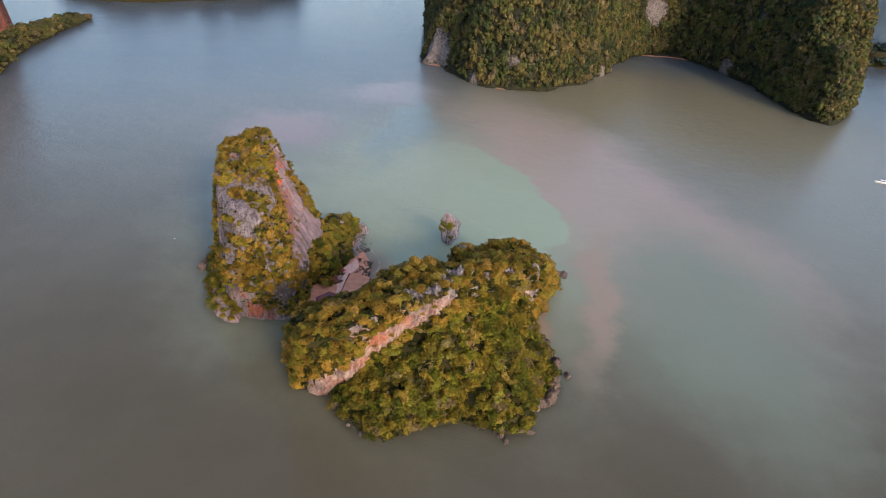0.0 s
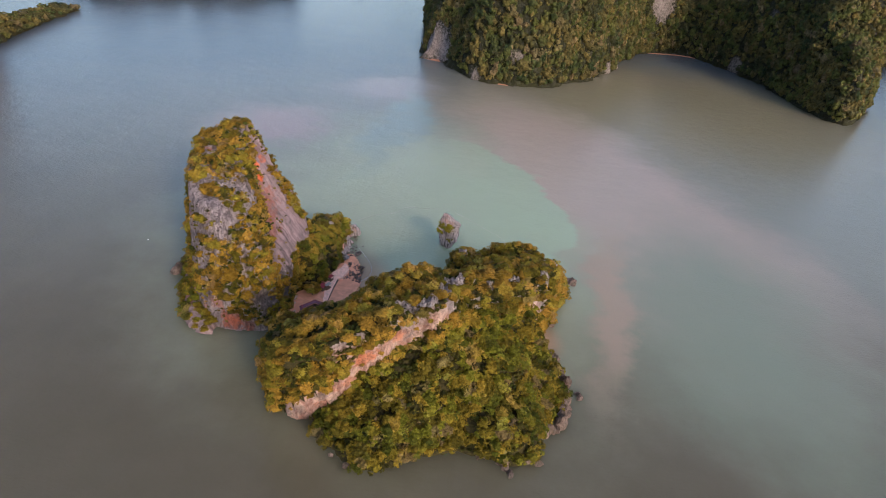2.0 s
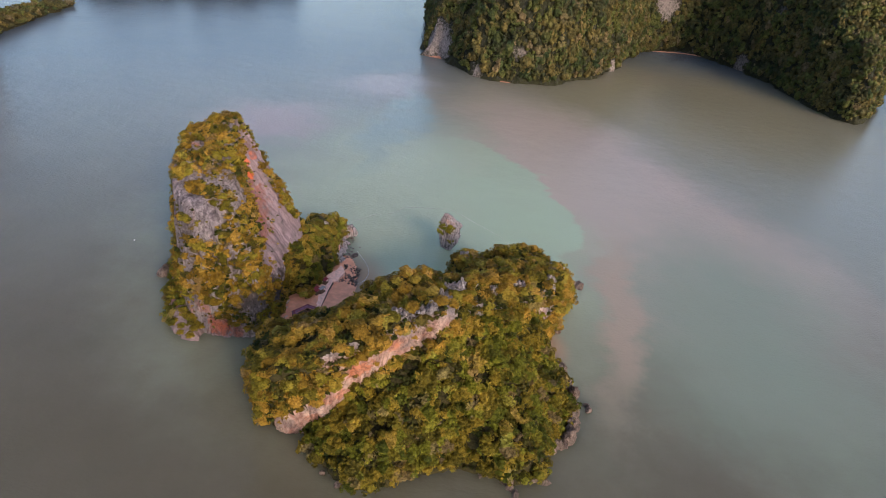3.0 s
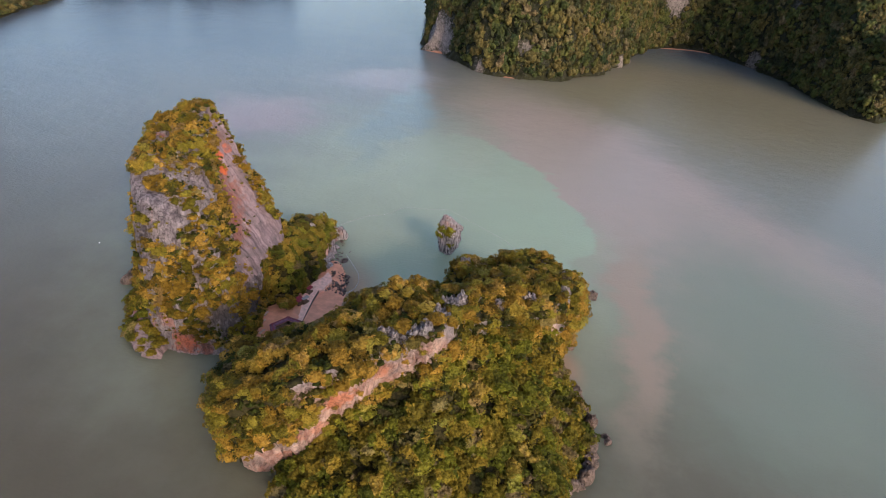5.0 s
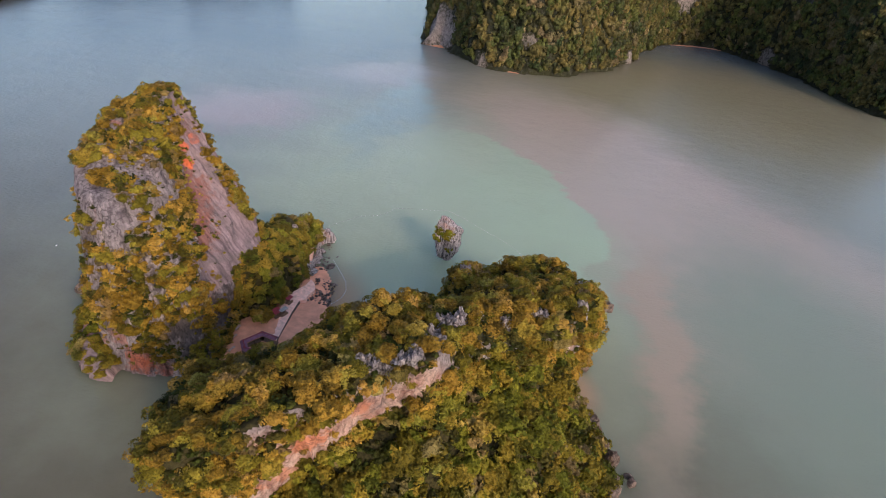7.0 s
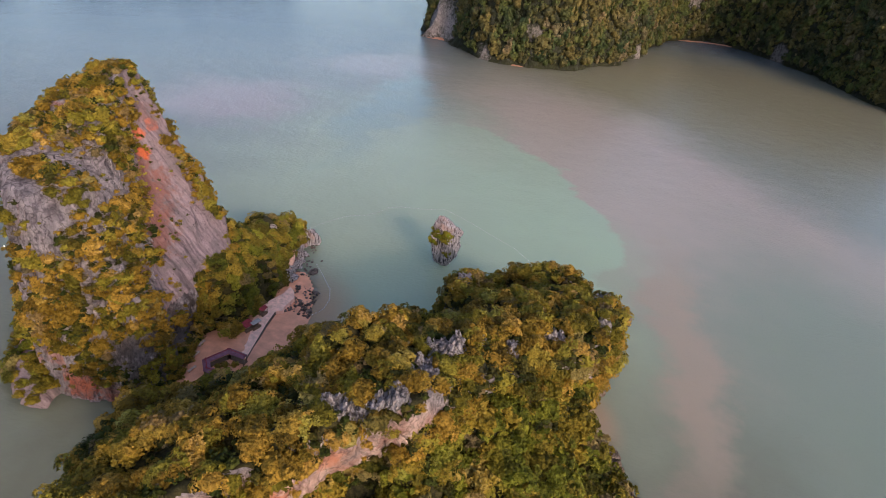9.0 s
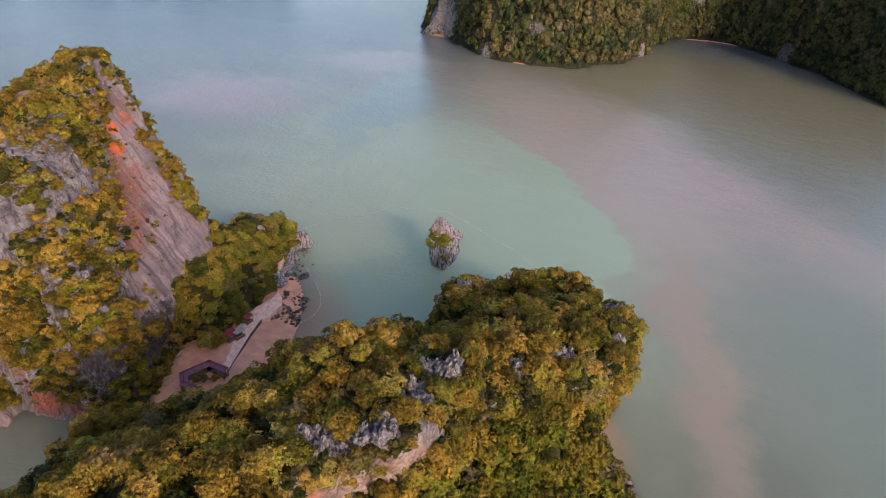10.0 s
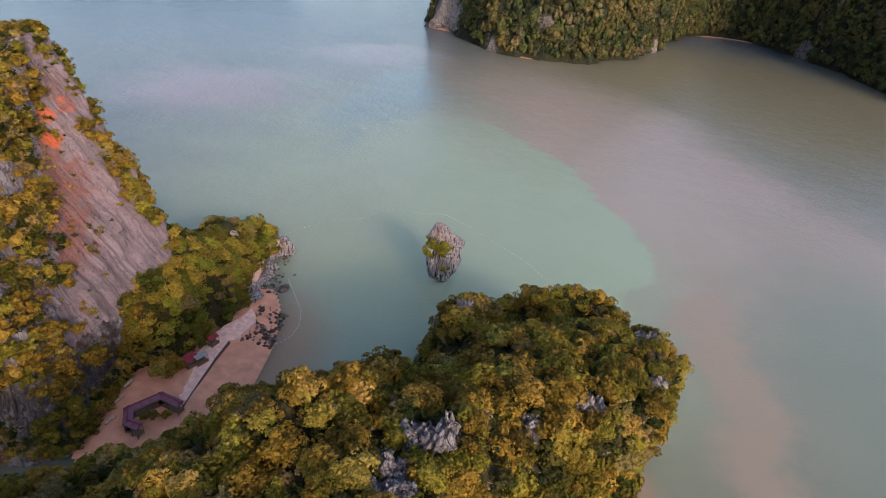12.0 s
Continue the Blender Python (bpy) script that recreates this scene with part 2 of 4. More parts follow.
def fbm(p, octaves=4, seed=0):
    out, amp = 0, 0.55
    for o in range(octaves):
        out = out + amp * value_noise(p * 2.0 ** o + 17.3 * o, seed + o)
        amp *= 0.5
    return out


def rounded(poly, times=2):
    p = np.array(poly, float)
    for _ in range(times):
        q = np.roll(p, -1, 0)
        p = np.stack([0.75 * p + 0.25 * q, 0.25 * p + 0.75 * q], 1).reshape(-1, 2)
    return p


def inside_distance(x, y, poly):
    """Distance to the outline, positive inside."""
    a, b = poly, np.roll(poly, -1, 0)
    best, odd = np.full(x.shape, 1e9), np.zeros(x.shape, bool)
    for (ax, ay), (bx, by) in zip(a, b):
        dx, dy = bx - ax, by - ay
        s = np.clip(((x - ax) * dx + (y - ay) * dy) / (dx * dx + dy * dy + 1e-9), 0, 1)
        best = np.minimum(best, np.hypot(x - ax - s * dx, y - ay - s * dy))
        if ay != by:
            odd ^= ((ay > y) != (by > y)) & (x < dx * (y - ay) / dy + ax)
    return np.where(odd, best, -best)


def spread(x, y, spots, soft=5.0):
    """Height between a few spot heights."""
    top = low = 0
    for sx, sy, sz in spots:
        w = ((x - sx) ** 2 + (y - sy) ** 2 + soft * soft) ** -2
        top, low = top + w * sz, low + w
    return top / low


def raw_mesh(name, verts, faces, material, smooth=False):
    """A mesh from arrays, with faces of one size."""
    me = bpy.data.meshes.new(name)
    verts, faces = np.asarray(verts, np.float32), np.asarray(faces, np.int32)
    k = faces.shape[1]
    me.vertices.add(len(verts))
    me.vertices.foreach_set("co", verts.ravel())
    me.loops.add(faces.size)
    me.loops.foreach_set("vertex_index", faces.ravel())
    me.polygons.add(len(faces))
    me.polygons.foreach_set("loop_start", np.arange(0, faces.size, k, dtype=np.int32))
    me.polygons.foreach_set("loop_total", np.full(len(faces), k, np.int32))
    if smooth:
        me.polygons.foreach_set("use_smooth", np.ones(len(faces), bool))
    me.update(calc_edges=True)
    me.materials.append(material)
    return me


def part(name, bm, material, parent, label=""):
    me = bpy.data.meshes.new(name)
    bm.to_mesh(me)
    bm.free()
    me.materials.append(material)
    ob = new(name, me)
    ob.parent = parent
    return tagged(ob, label)


class Mass:
    """A body of rock or earth: an outline at the water, a top between spot heights, steep sides."""

    def __init__(self, outline, spots, wall, power=2.6, lean=(0.0, 0.0), cell=1.3, rough=2.0, grain=9.0, limit=None, edge=1.6, seed=0):
        self.poly, self.spots, self.wall, self.power = rounded(outline), spots, wall, power
        self.lean, self.cell, self.rough, self.grain, self.limit, self.edge, self.seed = lean, cell, rough, grain, limit, edge, seed

    def height(self, x, y):
        p = np.stack([x / self.grain, y / self.grain, 0 * x], 1)
        d = inside_distance(x, y, self.poly) + self.edge * fbm(p * 1.3, 4, self.seed + 5)
        wall = self.wall(x, y) if callable(self.wall) else self.wall
        u = np.clip(d / wall, 0, 1)
        z = spread(x, y, self.spots) * (1 - (1 - u) ** self.power)
        z = z + self.rough * fbm(p, 4, self.seed) * np.clip(u * 2, 0, 1)
        if self.limit:
            z = np.minimum(z, self.limit(x, y))
        return np.where(d > 0, np.maximum(z, -1.0), -2.5)

    def build(self, wobble=1.0, wobble_size=4.0):
        lo, hi = self.poly.min(0) - 4, self.poly.max(0) + 4
        xs, ys = np.arange(lo[0], hi[0], self.cell), np.arange(lo[1], hi[1], self.cell)
        gx, gy = np.meshgrid(xs, ys, indexing="ij")
        x, y = gx.ravel(), gy.ravel()
        z = self.height(x, y)
        v = np.stack([x, y, z], 1)
        q = v / wobble_size
        shift = np.stack([fbm(q + 3.1, 4, self.seed + 11), fbm(q + 7.7, 4, self.seed + 12), 0.5 * fbm(q + 9.3, 3, self.seed + 13)], 1)
        self.bare = v.copy()
        v = v + wobble * shift
        up = np.maximum(v[:, 2], 0)
        v[:, 0] += self.lean[0] * up
        v[:, 1] += self.lean[1] * up
        nx, ny = gx.shape
        i = np.arange(nx * ny).reshape(nx, ny)
        f = np.stack([i[:-1, :-1], i[1:, :-1], i[1:, 1:], i[:-1, 1:]], -1).reshape(-1, 4)
        f = f[(z[f].max(1) > -2.0)]
        used, inv = np.unique(f, return_inverse=True)
        self.v, self.f, self.base = v[used], inv.reshape(-1, 4), self.bare[used]
        return self

    def scatter(self, spacing, rng):
        """Points over the surface, one to each square of spacing: place, normal, base place."""
        v, f = self.v, self.f
        n1 = np.cross(v[f[:, 2]] - v[f[:, 0]], v[f[:, 3]] - v[f[:, 1]])
        area = np.linalg.norm(n1, axis=1) / 2
        count = rng.poisson(area / spacing ** 2)
        pick = np.repeat(np.arange(len(f)), count)
        a, b = rng.random((2, len(pick), 1))
        fa = f[pick]

        def at(c):
            return (c[fa[:, 0]] * (1 - a) + c[fa[:, 1]] * a) * (1 - b) + (c[fa[:, 3]] * (1 - a) + c[fa[:, 2]] * a) * b
        n = n1[pick] / (2 * area[pick][:, None] + 1e-9)
        return at(v), n, at(self.base)


# ---- trees ----
def ball(rings, seg):
    """Vertices and quads of a rough ball."""
    th = np.linspace(0.12, math.pi - 0.12, rings)
    ph = np.linspace(0, 2 * math.pi, seg, endpoint=False)
    t, p = np.meshgrid(th, ph, indexing="ij")
    v = np.stack([np.sin(t) * np.cos(p), np.sin(t) * np.sin(p), np.cos(t)], -1).reshape(-1, 3)
    i = np.arange(rings * seg).reshape(rings, seg)
    j = np.roll(i, -1, 1)
    return v, np.stack([i[:-1], i[1:], j[1:], j[:-1]], -1).reshape(-1, 4)


def crown_shape(seed, lobes=10, leaves=32, leaf=0.155, core=(5, 8)):
    """A crown about 1 in radius: lobes of leaf sprays round a lumpy core. Triangles."""
    rng = np.random.default_rng(seed)
    bv, bf = ball(*core)
    bf = np.concatenate([bf[:, (0, 1, 2)], bf[:, (0, 2, 3)]])
    bv = bv * (0.70 + 0.18 * fbm(bv * 1.7 + seed, 3, seed)[:, None]) * (1, 1, 0.72)
    vs, fs, k = [bv], [bf], len(bv)
    for n in range(lobes):
        a = 2.4 * n + rng.uniform(-0.4, 0.4)
        up = 1 - (n + 0.5) / lobes * 1.15
        r = math.sqrt(max(0.0, 1 - up * up))
        c = np.array([r * math.cos(a), r * math.sin(a), up * 0.85]) * rng.uniform(0.50, 0.82)
        size = rng.uniform(0.26, 0.50)
        d = rng.normal(size=(leaves, 3)) + c / np.linalg.norm(c) * 0.9 + (0, 0, 0.3)
        d /= np.linalg.norm(d, axis=1)[:, None]
        at = c + d * size * rng.uniform(0.72, 1.12, (leaves, 1)) * (1, 1, 0.8)
        nrm = d + rng.normal(size=(leaves, 3)) * 0.45 + (0, 0, 0.2)
        nrm /= np.linalg.norm(nrm, axis=1)[:, None]
        t = np.cross(nrm, rng.normal(size=(leaves, 3)))
        t /= np.linalg.norm(t, axis=1)[:, None]
        s = np.cross(nrm, t)
        w = leaf * rng.uniform(0.7, 1.45, (leaves, 1))
        tri = np.stack([at - t * w * 0.9 - s * w * 0.6, at + t * w * 0.9 - s * w * 0.5, at + s * w * 1.1], 1).reshape(-1, 3)
        vs.append(tri)
        fs.append(np.arange(k, k + 3 * leaves).reshape(-1, 3))
        k += 3 * leaves
    return np.concatenate(vs), np.concatenate(fs)


def joined(shapes, places, sizes, turns, kinds, squash):
    """One set of vertices and quads of many crowns."""
    vs, fs, k = [], [], 0
    for p, s, a, n, q in zip(places, sizes, turns, kinds, squash):
        v, f = shapes[n]
        c, d = math.cos(a), math.sin(a)
        w = np.empty_like(v)
        w[:, 0], w[:, 1], w[:, 2] = s * (c * v[:, 0] - d * v[:, 1]), s * (d * v[:, 0] + c * v[:, 1]), s * q * v[:, 2]
        vs.append(w + p)
        fs.append(f + k)
        k += len(v)
    return np.concatenate(vs), np.concatenate(fs)


# ---- water ----
def water_material():
    n = Net("sea_water")
    warp = n.n.new("ShaderNodeTexNoise")
    warp.inputs["Scale"].default_value, warp.inputs["Detail"].default_value, warp.inputs["Roughness"].default_value = 0.012, 6, 0.62
    n.l.new(n.pos, warp.inputs["Vector"])
    shift = n.n.new("ShaderNodeVectorMath")
    shift.operation = "MULTIPLY_ADD"
    n.l.new(warp.outputs["Color"], shift.inputs[0])
    shift.inputs[1].default_value, shift.inputs[2].default_value = (104, 104, 0), (-52, -52, 0)
    moved = n.n.new("ShaderNodeVectorMath")
    n.l.new(n.pos, moved.inputs[0])
    n.l.new(shift.outputs[0], moved.inputs[1])

    def pool(cx, cy, rx, ry, turn, lo, hi):
        m = n.n.new("ShaderNodeMapping")
        m.vector_type = "TEXTURE"
        m.inputs["Location"].default_value, m.inputs["Scale"].default_value = (cx, cy, 0), (rx, ry, 1e6)
        m.inputs["Rotation"].default_value = (0, 0, radians(turn))
        n.l.new(moved.outputs[0] if max(rx, ry) > 50 else n.pos, m.inputs[0])
        ln = n.n.new("ShaderNodeVectorMath")
        ln.operation = "LENGTH"
        n.l.new(m.outputs[0], ln.inputs[0])
        return n.step(ln.outputs["Value"], hi, lo)
    east = n.n.new("ShaderNodeSeparateXYZ")
    n.l.new(n.pos, east.inputs[0])
    # Olive south water, darkened to put the lens vignette into its colour.
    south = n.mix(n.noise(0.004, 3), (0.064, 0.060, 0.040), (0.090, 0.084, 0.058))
    # Bluer north water puts the reflected sky into the base colour.
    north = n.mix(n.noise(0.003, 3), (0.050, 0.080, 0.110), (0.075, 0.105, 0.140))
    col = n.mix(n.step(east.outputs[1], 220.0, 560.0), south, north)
    for (cx, cy, rx, ry, turn, lo, hi), fade, c in WATERS:
        k = n.math("MULTIPLY", pool(cx, cy, rx, ry, turn, lo, hi), 0.88)
        if fade:
            k = n.math("MULTIPLY", k, n.step(east.outputs[0], *fade))
        col = n.mix(k, col, c)
    col = n.mix(n.math("MULTIPLY", n.noise(0.03, 5, 0.6), 0.25), col, (0.20, 0.18, 0.155))
    waves = n.math("ADD", n.noise(0.55, 3, 0.55, n.scaled(1.0, 1.7, 1.0)), n.math("MULTIPLY", n.noise(0.09, 2), 2.0))
    n.bump(waves, 0.34, 0.5)
    n.b.inputs["IOR"].default_value = 1.33
    n.b.subsurface_method = "BURLEY"
    n.b.inputs["Subsurface Weight"].default_value, n.b.inputs["Subsurface Scale"].default_value = 1.0, 24.0
    n.b.inputs["Subsurface Radius"].default_value = (0.9, 1.0, 0.9)
    return n.done(col, 0.16, 0.5)


WATERS = [
    # Lighter middle of the bay, set against the vignette put into the base.
    ((160, 420, 560, 270, 0, 0.30, 1.15), None, (0.19, 0.215, 0.195)),
    # Olive patch: the far island's reflection put into the water colour.
    ((230, 620, 300, 210, 20, 0.3, 1.2), None, (0.185, 0.168, 0.105)),
    ((-10, 325, 130, 165, 0, 0.32, 1.3), None, (0.285, 0.350, 0.262)),
    ((100, 400, 210, 90, 113, 0.40, 1.2), None, (0.328, 0.275, 0.248)),
    ((-45, 480, 20, 120, -8, 0.2, 1.3), None, (0.17, 0.245, 0.25)),
    ((-140, 440, 60, 45, 30, 0.3, 1.2), None, (0.27, 0.225, 0.235)),
    ((-70, 560, 70, 40, 30, 0.3, 1.2), None, (0.24, 0.225, 0.245)),
    ((140, 245, 55, 110, 0, 0.2, 1.3), None, (0.165, 0.215, 0.175)),
    ((84, 250, 75, 15, 78, 0.3, 1.3), None, (0.295, 0.240, 0.195)),
    ((-10, 340, 84, 108, 0, 0.92, 1.0), (-40, 50), (0.268, 0.362, 0.272)),
    # Ridge shadow on the bay is offset by a warmer, lighter water colour.
    ((-14, 266, 44, 38, 0, 0.3, 1.2), None, (0.315, 0.370, 0.255)),
    ((-36, 238, 16, 30, 8, 0.3, 1.25), None, (0.40, 0.25, 0.145)),
    ((47, 212, 9, 13, 0, 0.3, 1.3), None, (0.33, 0.235, 0.165)),
]
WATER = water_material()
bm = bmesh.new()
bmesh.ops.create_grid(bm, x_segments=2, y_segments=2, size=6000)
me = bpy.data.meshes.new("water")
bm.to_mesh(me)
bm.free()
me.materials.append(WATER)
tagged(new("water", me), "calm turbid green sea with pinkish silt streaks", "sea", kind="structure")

# ---- the rock masses ----
LEAN = -0.42   # the ridge leans over the slope, this far for each metre of height


def ridge_wall(x, y):
    front = y - 181 - 0.58 * (x - 4) < 8
    return np.where(front, 4.0 + 19.0 * np.clip((x - 4) / 14, 0, 1), 7.5)


def slab_line(x):
    return 214 + (-65 - x) * 1.57


def slab_plane(x, y):
    return 28 + 1.41 * (-62.3 - x) + 0.53 * (y - 246)


def slab(x, y):
    return slab_plane(x, y) + 1.2 * np.maximum(0, slab_line(x) - y)


RIDGE = Mass([(-41, 155), (-30, 159), (-19, 168), (-9, 174), (4, 181), (16, 187), (28, 195), (38, 205), (46, 216), (52.8, 231.5), (59.6, 245), (61.5, 252.5),
              (56, 257), (44, 255), (30, 254), (16, 253), (6, 249), (2, 239), (5, 228), (0, 221), (-12, 218), (-20, 213), (-28, 205), (-38, 196), (-50, 193), (-57, 185), (-58, 173), (-51, 161)],
             [(-50, 172, 30), (-47, 184, 27), (-38, 168, 38), (-38, 187, 29), (-28, 165, 42), (-28, 196, 32), (-6, 181, 49), (0, 186, 53), (6, 196, 50), (-23, 182, 45), (-9, 196, 51), (-19, 191, 46),
              (-20, 206, 35), (-12, 211, 34), (2, 213, 38), (20, 202, 42), (23, 211, 42), (4, 226, 23), (8, 244, 30), (14.5, 250, 19), (15, 240, 23), (24, 250, 27), (31, 247, 28.5), (17, 223, 37), (31, 210, 41), (39, 224, 38.5), (46, 229, 33), (56, 247, 11)],
             ridge_wall, 2.6, (0.0, LEAN), 0.55, 4.6, 8.0, seed=3)
SLOPE = Mass([(-38, 160), (-33, 147), (-22, 140), (-15, 138), (-7, 140), (-3, 145), (11, 150), (21, 149), (30, 146), (40, 150), (42, 160), (47, 166),
              (49.5, 183), (47, 199), (40, 205), (36, 220), (10, 210), (-12, 185), (-28, 170)],
             [(-21, 153, 7), (-10, 152, 13), (1, 157, 20), (14, 155, 10), (25, 160, 12), (12, 168, 23), (23, 173, 27), (38, 180, 12), (44, 168, 4), (30, 195, 28), (3, 168, 36), (-8, 163, 30), (-18, 160, 22), (-28, 158, 9), (45, 195, 8), (14, 178, 38), (20, 186, 37)],
             9.0, 2.2, (0, 0), 1.3, 2.5, 10.0, seed=8)
PEAK = Mass([(-68, 198), (-61, 202), (-61, 212), (-64, 222), (-61, 232), (-58, 242), (-62, 246), (-72, 250), (-86, 256), (-96, 263), (-108, 265), (-115, 258), (-112, 246), (-106, 228), (-102, 214), (-95, 203), (-85, 197), (-76, 196)],
            [(-86, 251, 68.5), (-92, 257, 66.5), (-89, 206, 55), (-79, 208, 55), (-109, 250, 57), (-100, 228, 57), (-84, 230, 63), (-104, 262, 58), (-75, 246, 60), (-69, 205, 36), (-65, 212, 26)],
            4.5, 2.6, (0, 0), 0.55, 3.0, 9.0, slab, seed=21)
HILL = Mass([(-68, 224), (-60, 226), (-54, 230), (-51, 238), (-49, 246), (-48, 254), (-51, 264), (-53, 274), (-49, 283), (-54, 287), (-62, 284), (-68, 265), (-68, 240)],
            [(-53, 253, 14), (-52, 276, 8), (-60, 236, 21), (-52, 264, 11), (-62, 268, 17), (-56, 240, 12), (-64, 246, 24)],
            5.5, 2.4, (0, 0), 1.2, 2.0, 8.0, seed=31)
SHELF = Mass([(-85, 194), (-93, 192), (-103, 202), (-110, 217), (-116, 232), (-116, 250), (-117, 262), (-108, 268), (-100, 250), (-92, 210)],
             [(-98, 200, 6), (-110, 222, 7), (-116, 245, 12), (-116, 260, 12)], 5.0, 2.2, (0, 0), 1.4, 2.0, 7.0, seed=41)
FAR = Mass([(-53, 699), (-20, 700), (2, 628), (25, 629), (40, 621), (84, 634), (127, 671), (169, 719), (215, 830), (255, 897), (320, 922), (345, 892), (366, 815),
            (382, 752), (385, 690), (390, 628), (402, 613), (446, 672), (500, 749), (540, 850), (630, 960), (640, 1250), (300, 1300), (0, 1200), (-70, 950), (-45, 800)],
           [(-38, 690, 46), (0, 720, 85), (50, 680, 95), (110, 700, 110), (200, 820, 120), (260, 960, 110), (380, 960, 130), (430, 760, 120), (430, 680, 80), (480, 900, 130), (200, 1100, 140), (0, 900, 110)],
           32.0, 2.4, (0, 0), 5.0, 24.0, 40.0, edge=11.0, seed=51)
LEFT = Mass([(-476, 757), (-462, 665), (-448, 585), (-412, 497), (-396, 415), (-455, 405), (-505, 615), (-495, 705)],
            [(-478, 745, 6), (-475, 665, 9), (-460, 575, 10), (-436, 475, 10)], 14.0, 2.0, (0, 0), 5.0, 5.0, 30.0, edge=4.0, seed=61)
LEFT_CLIFF = Mass([(-488, 640), (-474, 560), (-434, 435), (-664, 285), (-784, 485), (-604, 675)],
                  [(-494, 610, 90), (-504, 510, 110), (-604, 550, 120)], 18.0, 2.4, (0, 0), 6.0, 12.0, 40.0, edge=8.0, seed=66)
SPIT = Mass([(690, 1010), (760, 1030), (860, 1120), (1000, 1190), (1000, 1260), (850, 1190), (740, 1100), (640, 1060)], [(760, 1060, 22), (900, 1180, 16)], 16.0, 2.0, (0, 0), 7.0, 6.0, 30.0, edge=6.0, seed=71)
NORTH = Mass([(-600, 838), (-490, 875), (-405, 960), (-300, 1120), (-420, 1500), (-800, 1300)], [(-560, 880, 18), (-430, 1000, 24), (-500, 1200, 30)], 20.0, 2.0, (0, 0), 10.0, 8.0, 40.0, edge=8.0, seed=81)

for mass, name, label, mat in (
        (RIDGE, "ridge_rock", "long leaning limestone ridge with a pink cliff", LIMESTONE_PINK),
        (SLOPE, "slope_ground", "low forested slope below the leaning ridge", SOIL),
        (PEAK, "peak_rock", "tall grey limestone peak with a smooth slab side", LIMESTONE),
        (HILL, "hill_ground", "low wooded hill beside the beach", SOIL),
        (SHELF, "shelf_ground", "low wooded rock shelf round the peak", LIMESTONE),
        (FAR, "far_island_rock", "large steep wooded limestone island across the bay", LIMESTONE_FAR),
        (LEFT, "far_shore_ground", "low wooded shore under a reddish cliff", SOIL),
        (LEFT_CLIFF, "far_shore_cliff", "reddish limestone cliff above the far shore", LIMESTONE_RED),
        (SPIT, "distant_spit_ground", "low dark wooded spit beyond the far island", SOIL),
        (NORTH, "distant_shore_ground", "dark low shore far across the bay", SOIL)):
    mass.build(*((1.7, 4.0) if mass.cell < 2 else (6.0, 18.0)))
    tagged(new(name, raw_mesh(name, mass.v, mass.f, mat, True)), label, "rock", kind="structure")

# ---- forest ----
rng = np.random.default_rng(5)
BIG_SHAPES = [crown_shape(s, 11, 76, 0.078) for s in range(6)]
SHAPES = [crown_shape(s + 10, 9, 42, 0.094) for s in range(6)]
MID_SHAPES = [crown_shape(s + 60, 9, 34, 0.118) for s in range(6)]
UNDER_SHAPES = [crown_shape(s + 80, 4, 8, 0.20, (3, 6)) for s in range(4)]
SMALL_SHAPES = [crown_shape(s + 40, 6, 20, 0.14, (4, 5)) for s in range(5)]
FAR_SHAPES = [crown_shape(s + 20, 4, 9, 0.22, (4, 5)) for s in range(4)]


WEST_FACE = np.array([(-99, 61), (-90, 60), (-83, 55), (-76, 50), (-78, 44), (-83, 37), (-89, 29), (-97, 22), (-104, 30), (-106, 50)], float)
FOOT_FACE = np.array([(-101, 12), (-95, 13), (-86, 16), (-80, 9), (-70, 4.5), (-66, 3.5), (-64, -3), (-102, -3)], float)


def bare_peak(b, n):
    x, y, z = b.T
    patch, fine = fbm(b / 12.0, 4, 77), fbm(b / 4.0, 3, 76)
    along = fbm(np.stack([x * 0.06, (y + 0.13 * x) * 0.33, z * 0.05], 1), 3, 74)
    ragged = 3.0 * patch + 4.0 * fine + 0.8
    ribbon = (np.abs(y - 245.2 - 0.12 * (z - 40)) < 1.1 + 1.6 * fine) & (z < 50) & (z > 28)
    face = (y > slab_line(x) + np.interp(z, (20, 36, 46, 60), (1.0, -2.0, -3.0, -3.0)) + 8.0 * along + 2.0 * fine) & (z > slab(x, y) - 2.0) & (z > 19) & ~ribbon
    west = (inside_distance(x, z, WEST_FACE) + ragged > 0) & (y < 224) & (fine + 0.6 * patch > -0.24)
    foot = (inside_distance(x, z, FOOT_FACE) + 0.6 * ragged > 0) & (y < 214)
    east = (x > -73) & (z < 31) & (y < 226) & (n[:, 2] < 0.7) & (patch + 0.9 * fine > 0.10)
    knob = (np.hypot(x + 98, y - 236) < 2.6 + 2 * fine) | (np.hypot(x + 101, y - 244) < 3.0 + 2 * fine)
    return face | east | west | foot | knob | (n[:, 2] < 0.5) & (patch + 0.5 * fine > 0.66)


BAND_X = (-52, -44, -38, -33, -25, -20, -12, -7, -2, 3, 6)
BAND_Z = (2, 5, 8, 12, 21, 30, 36, 38.5, 42, 47, 48)


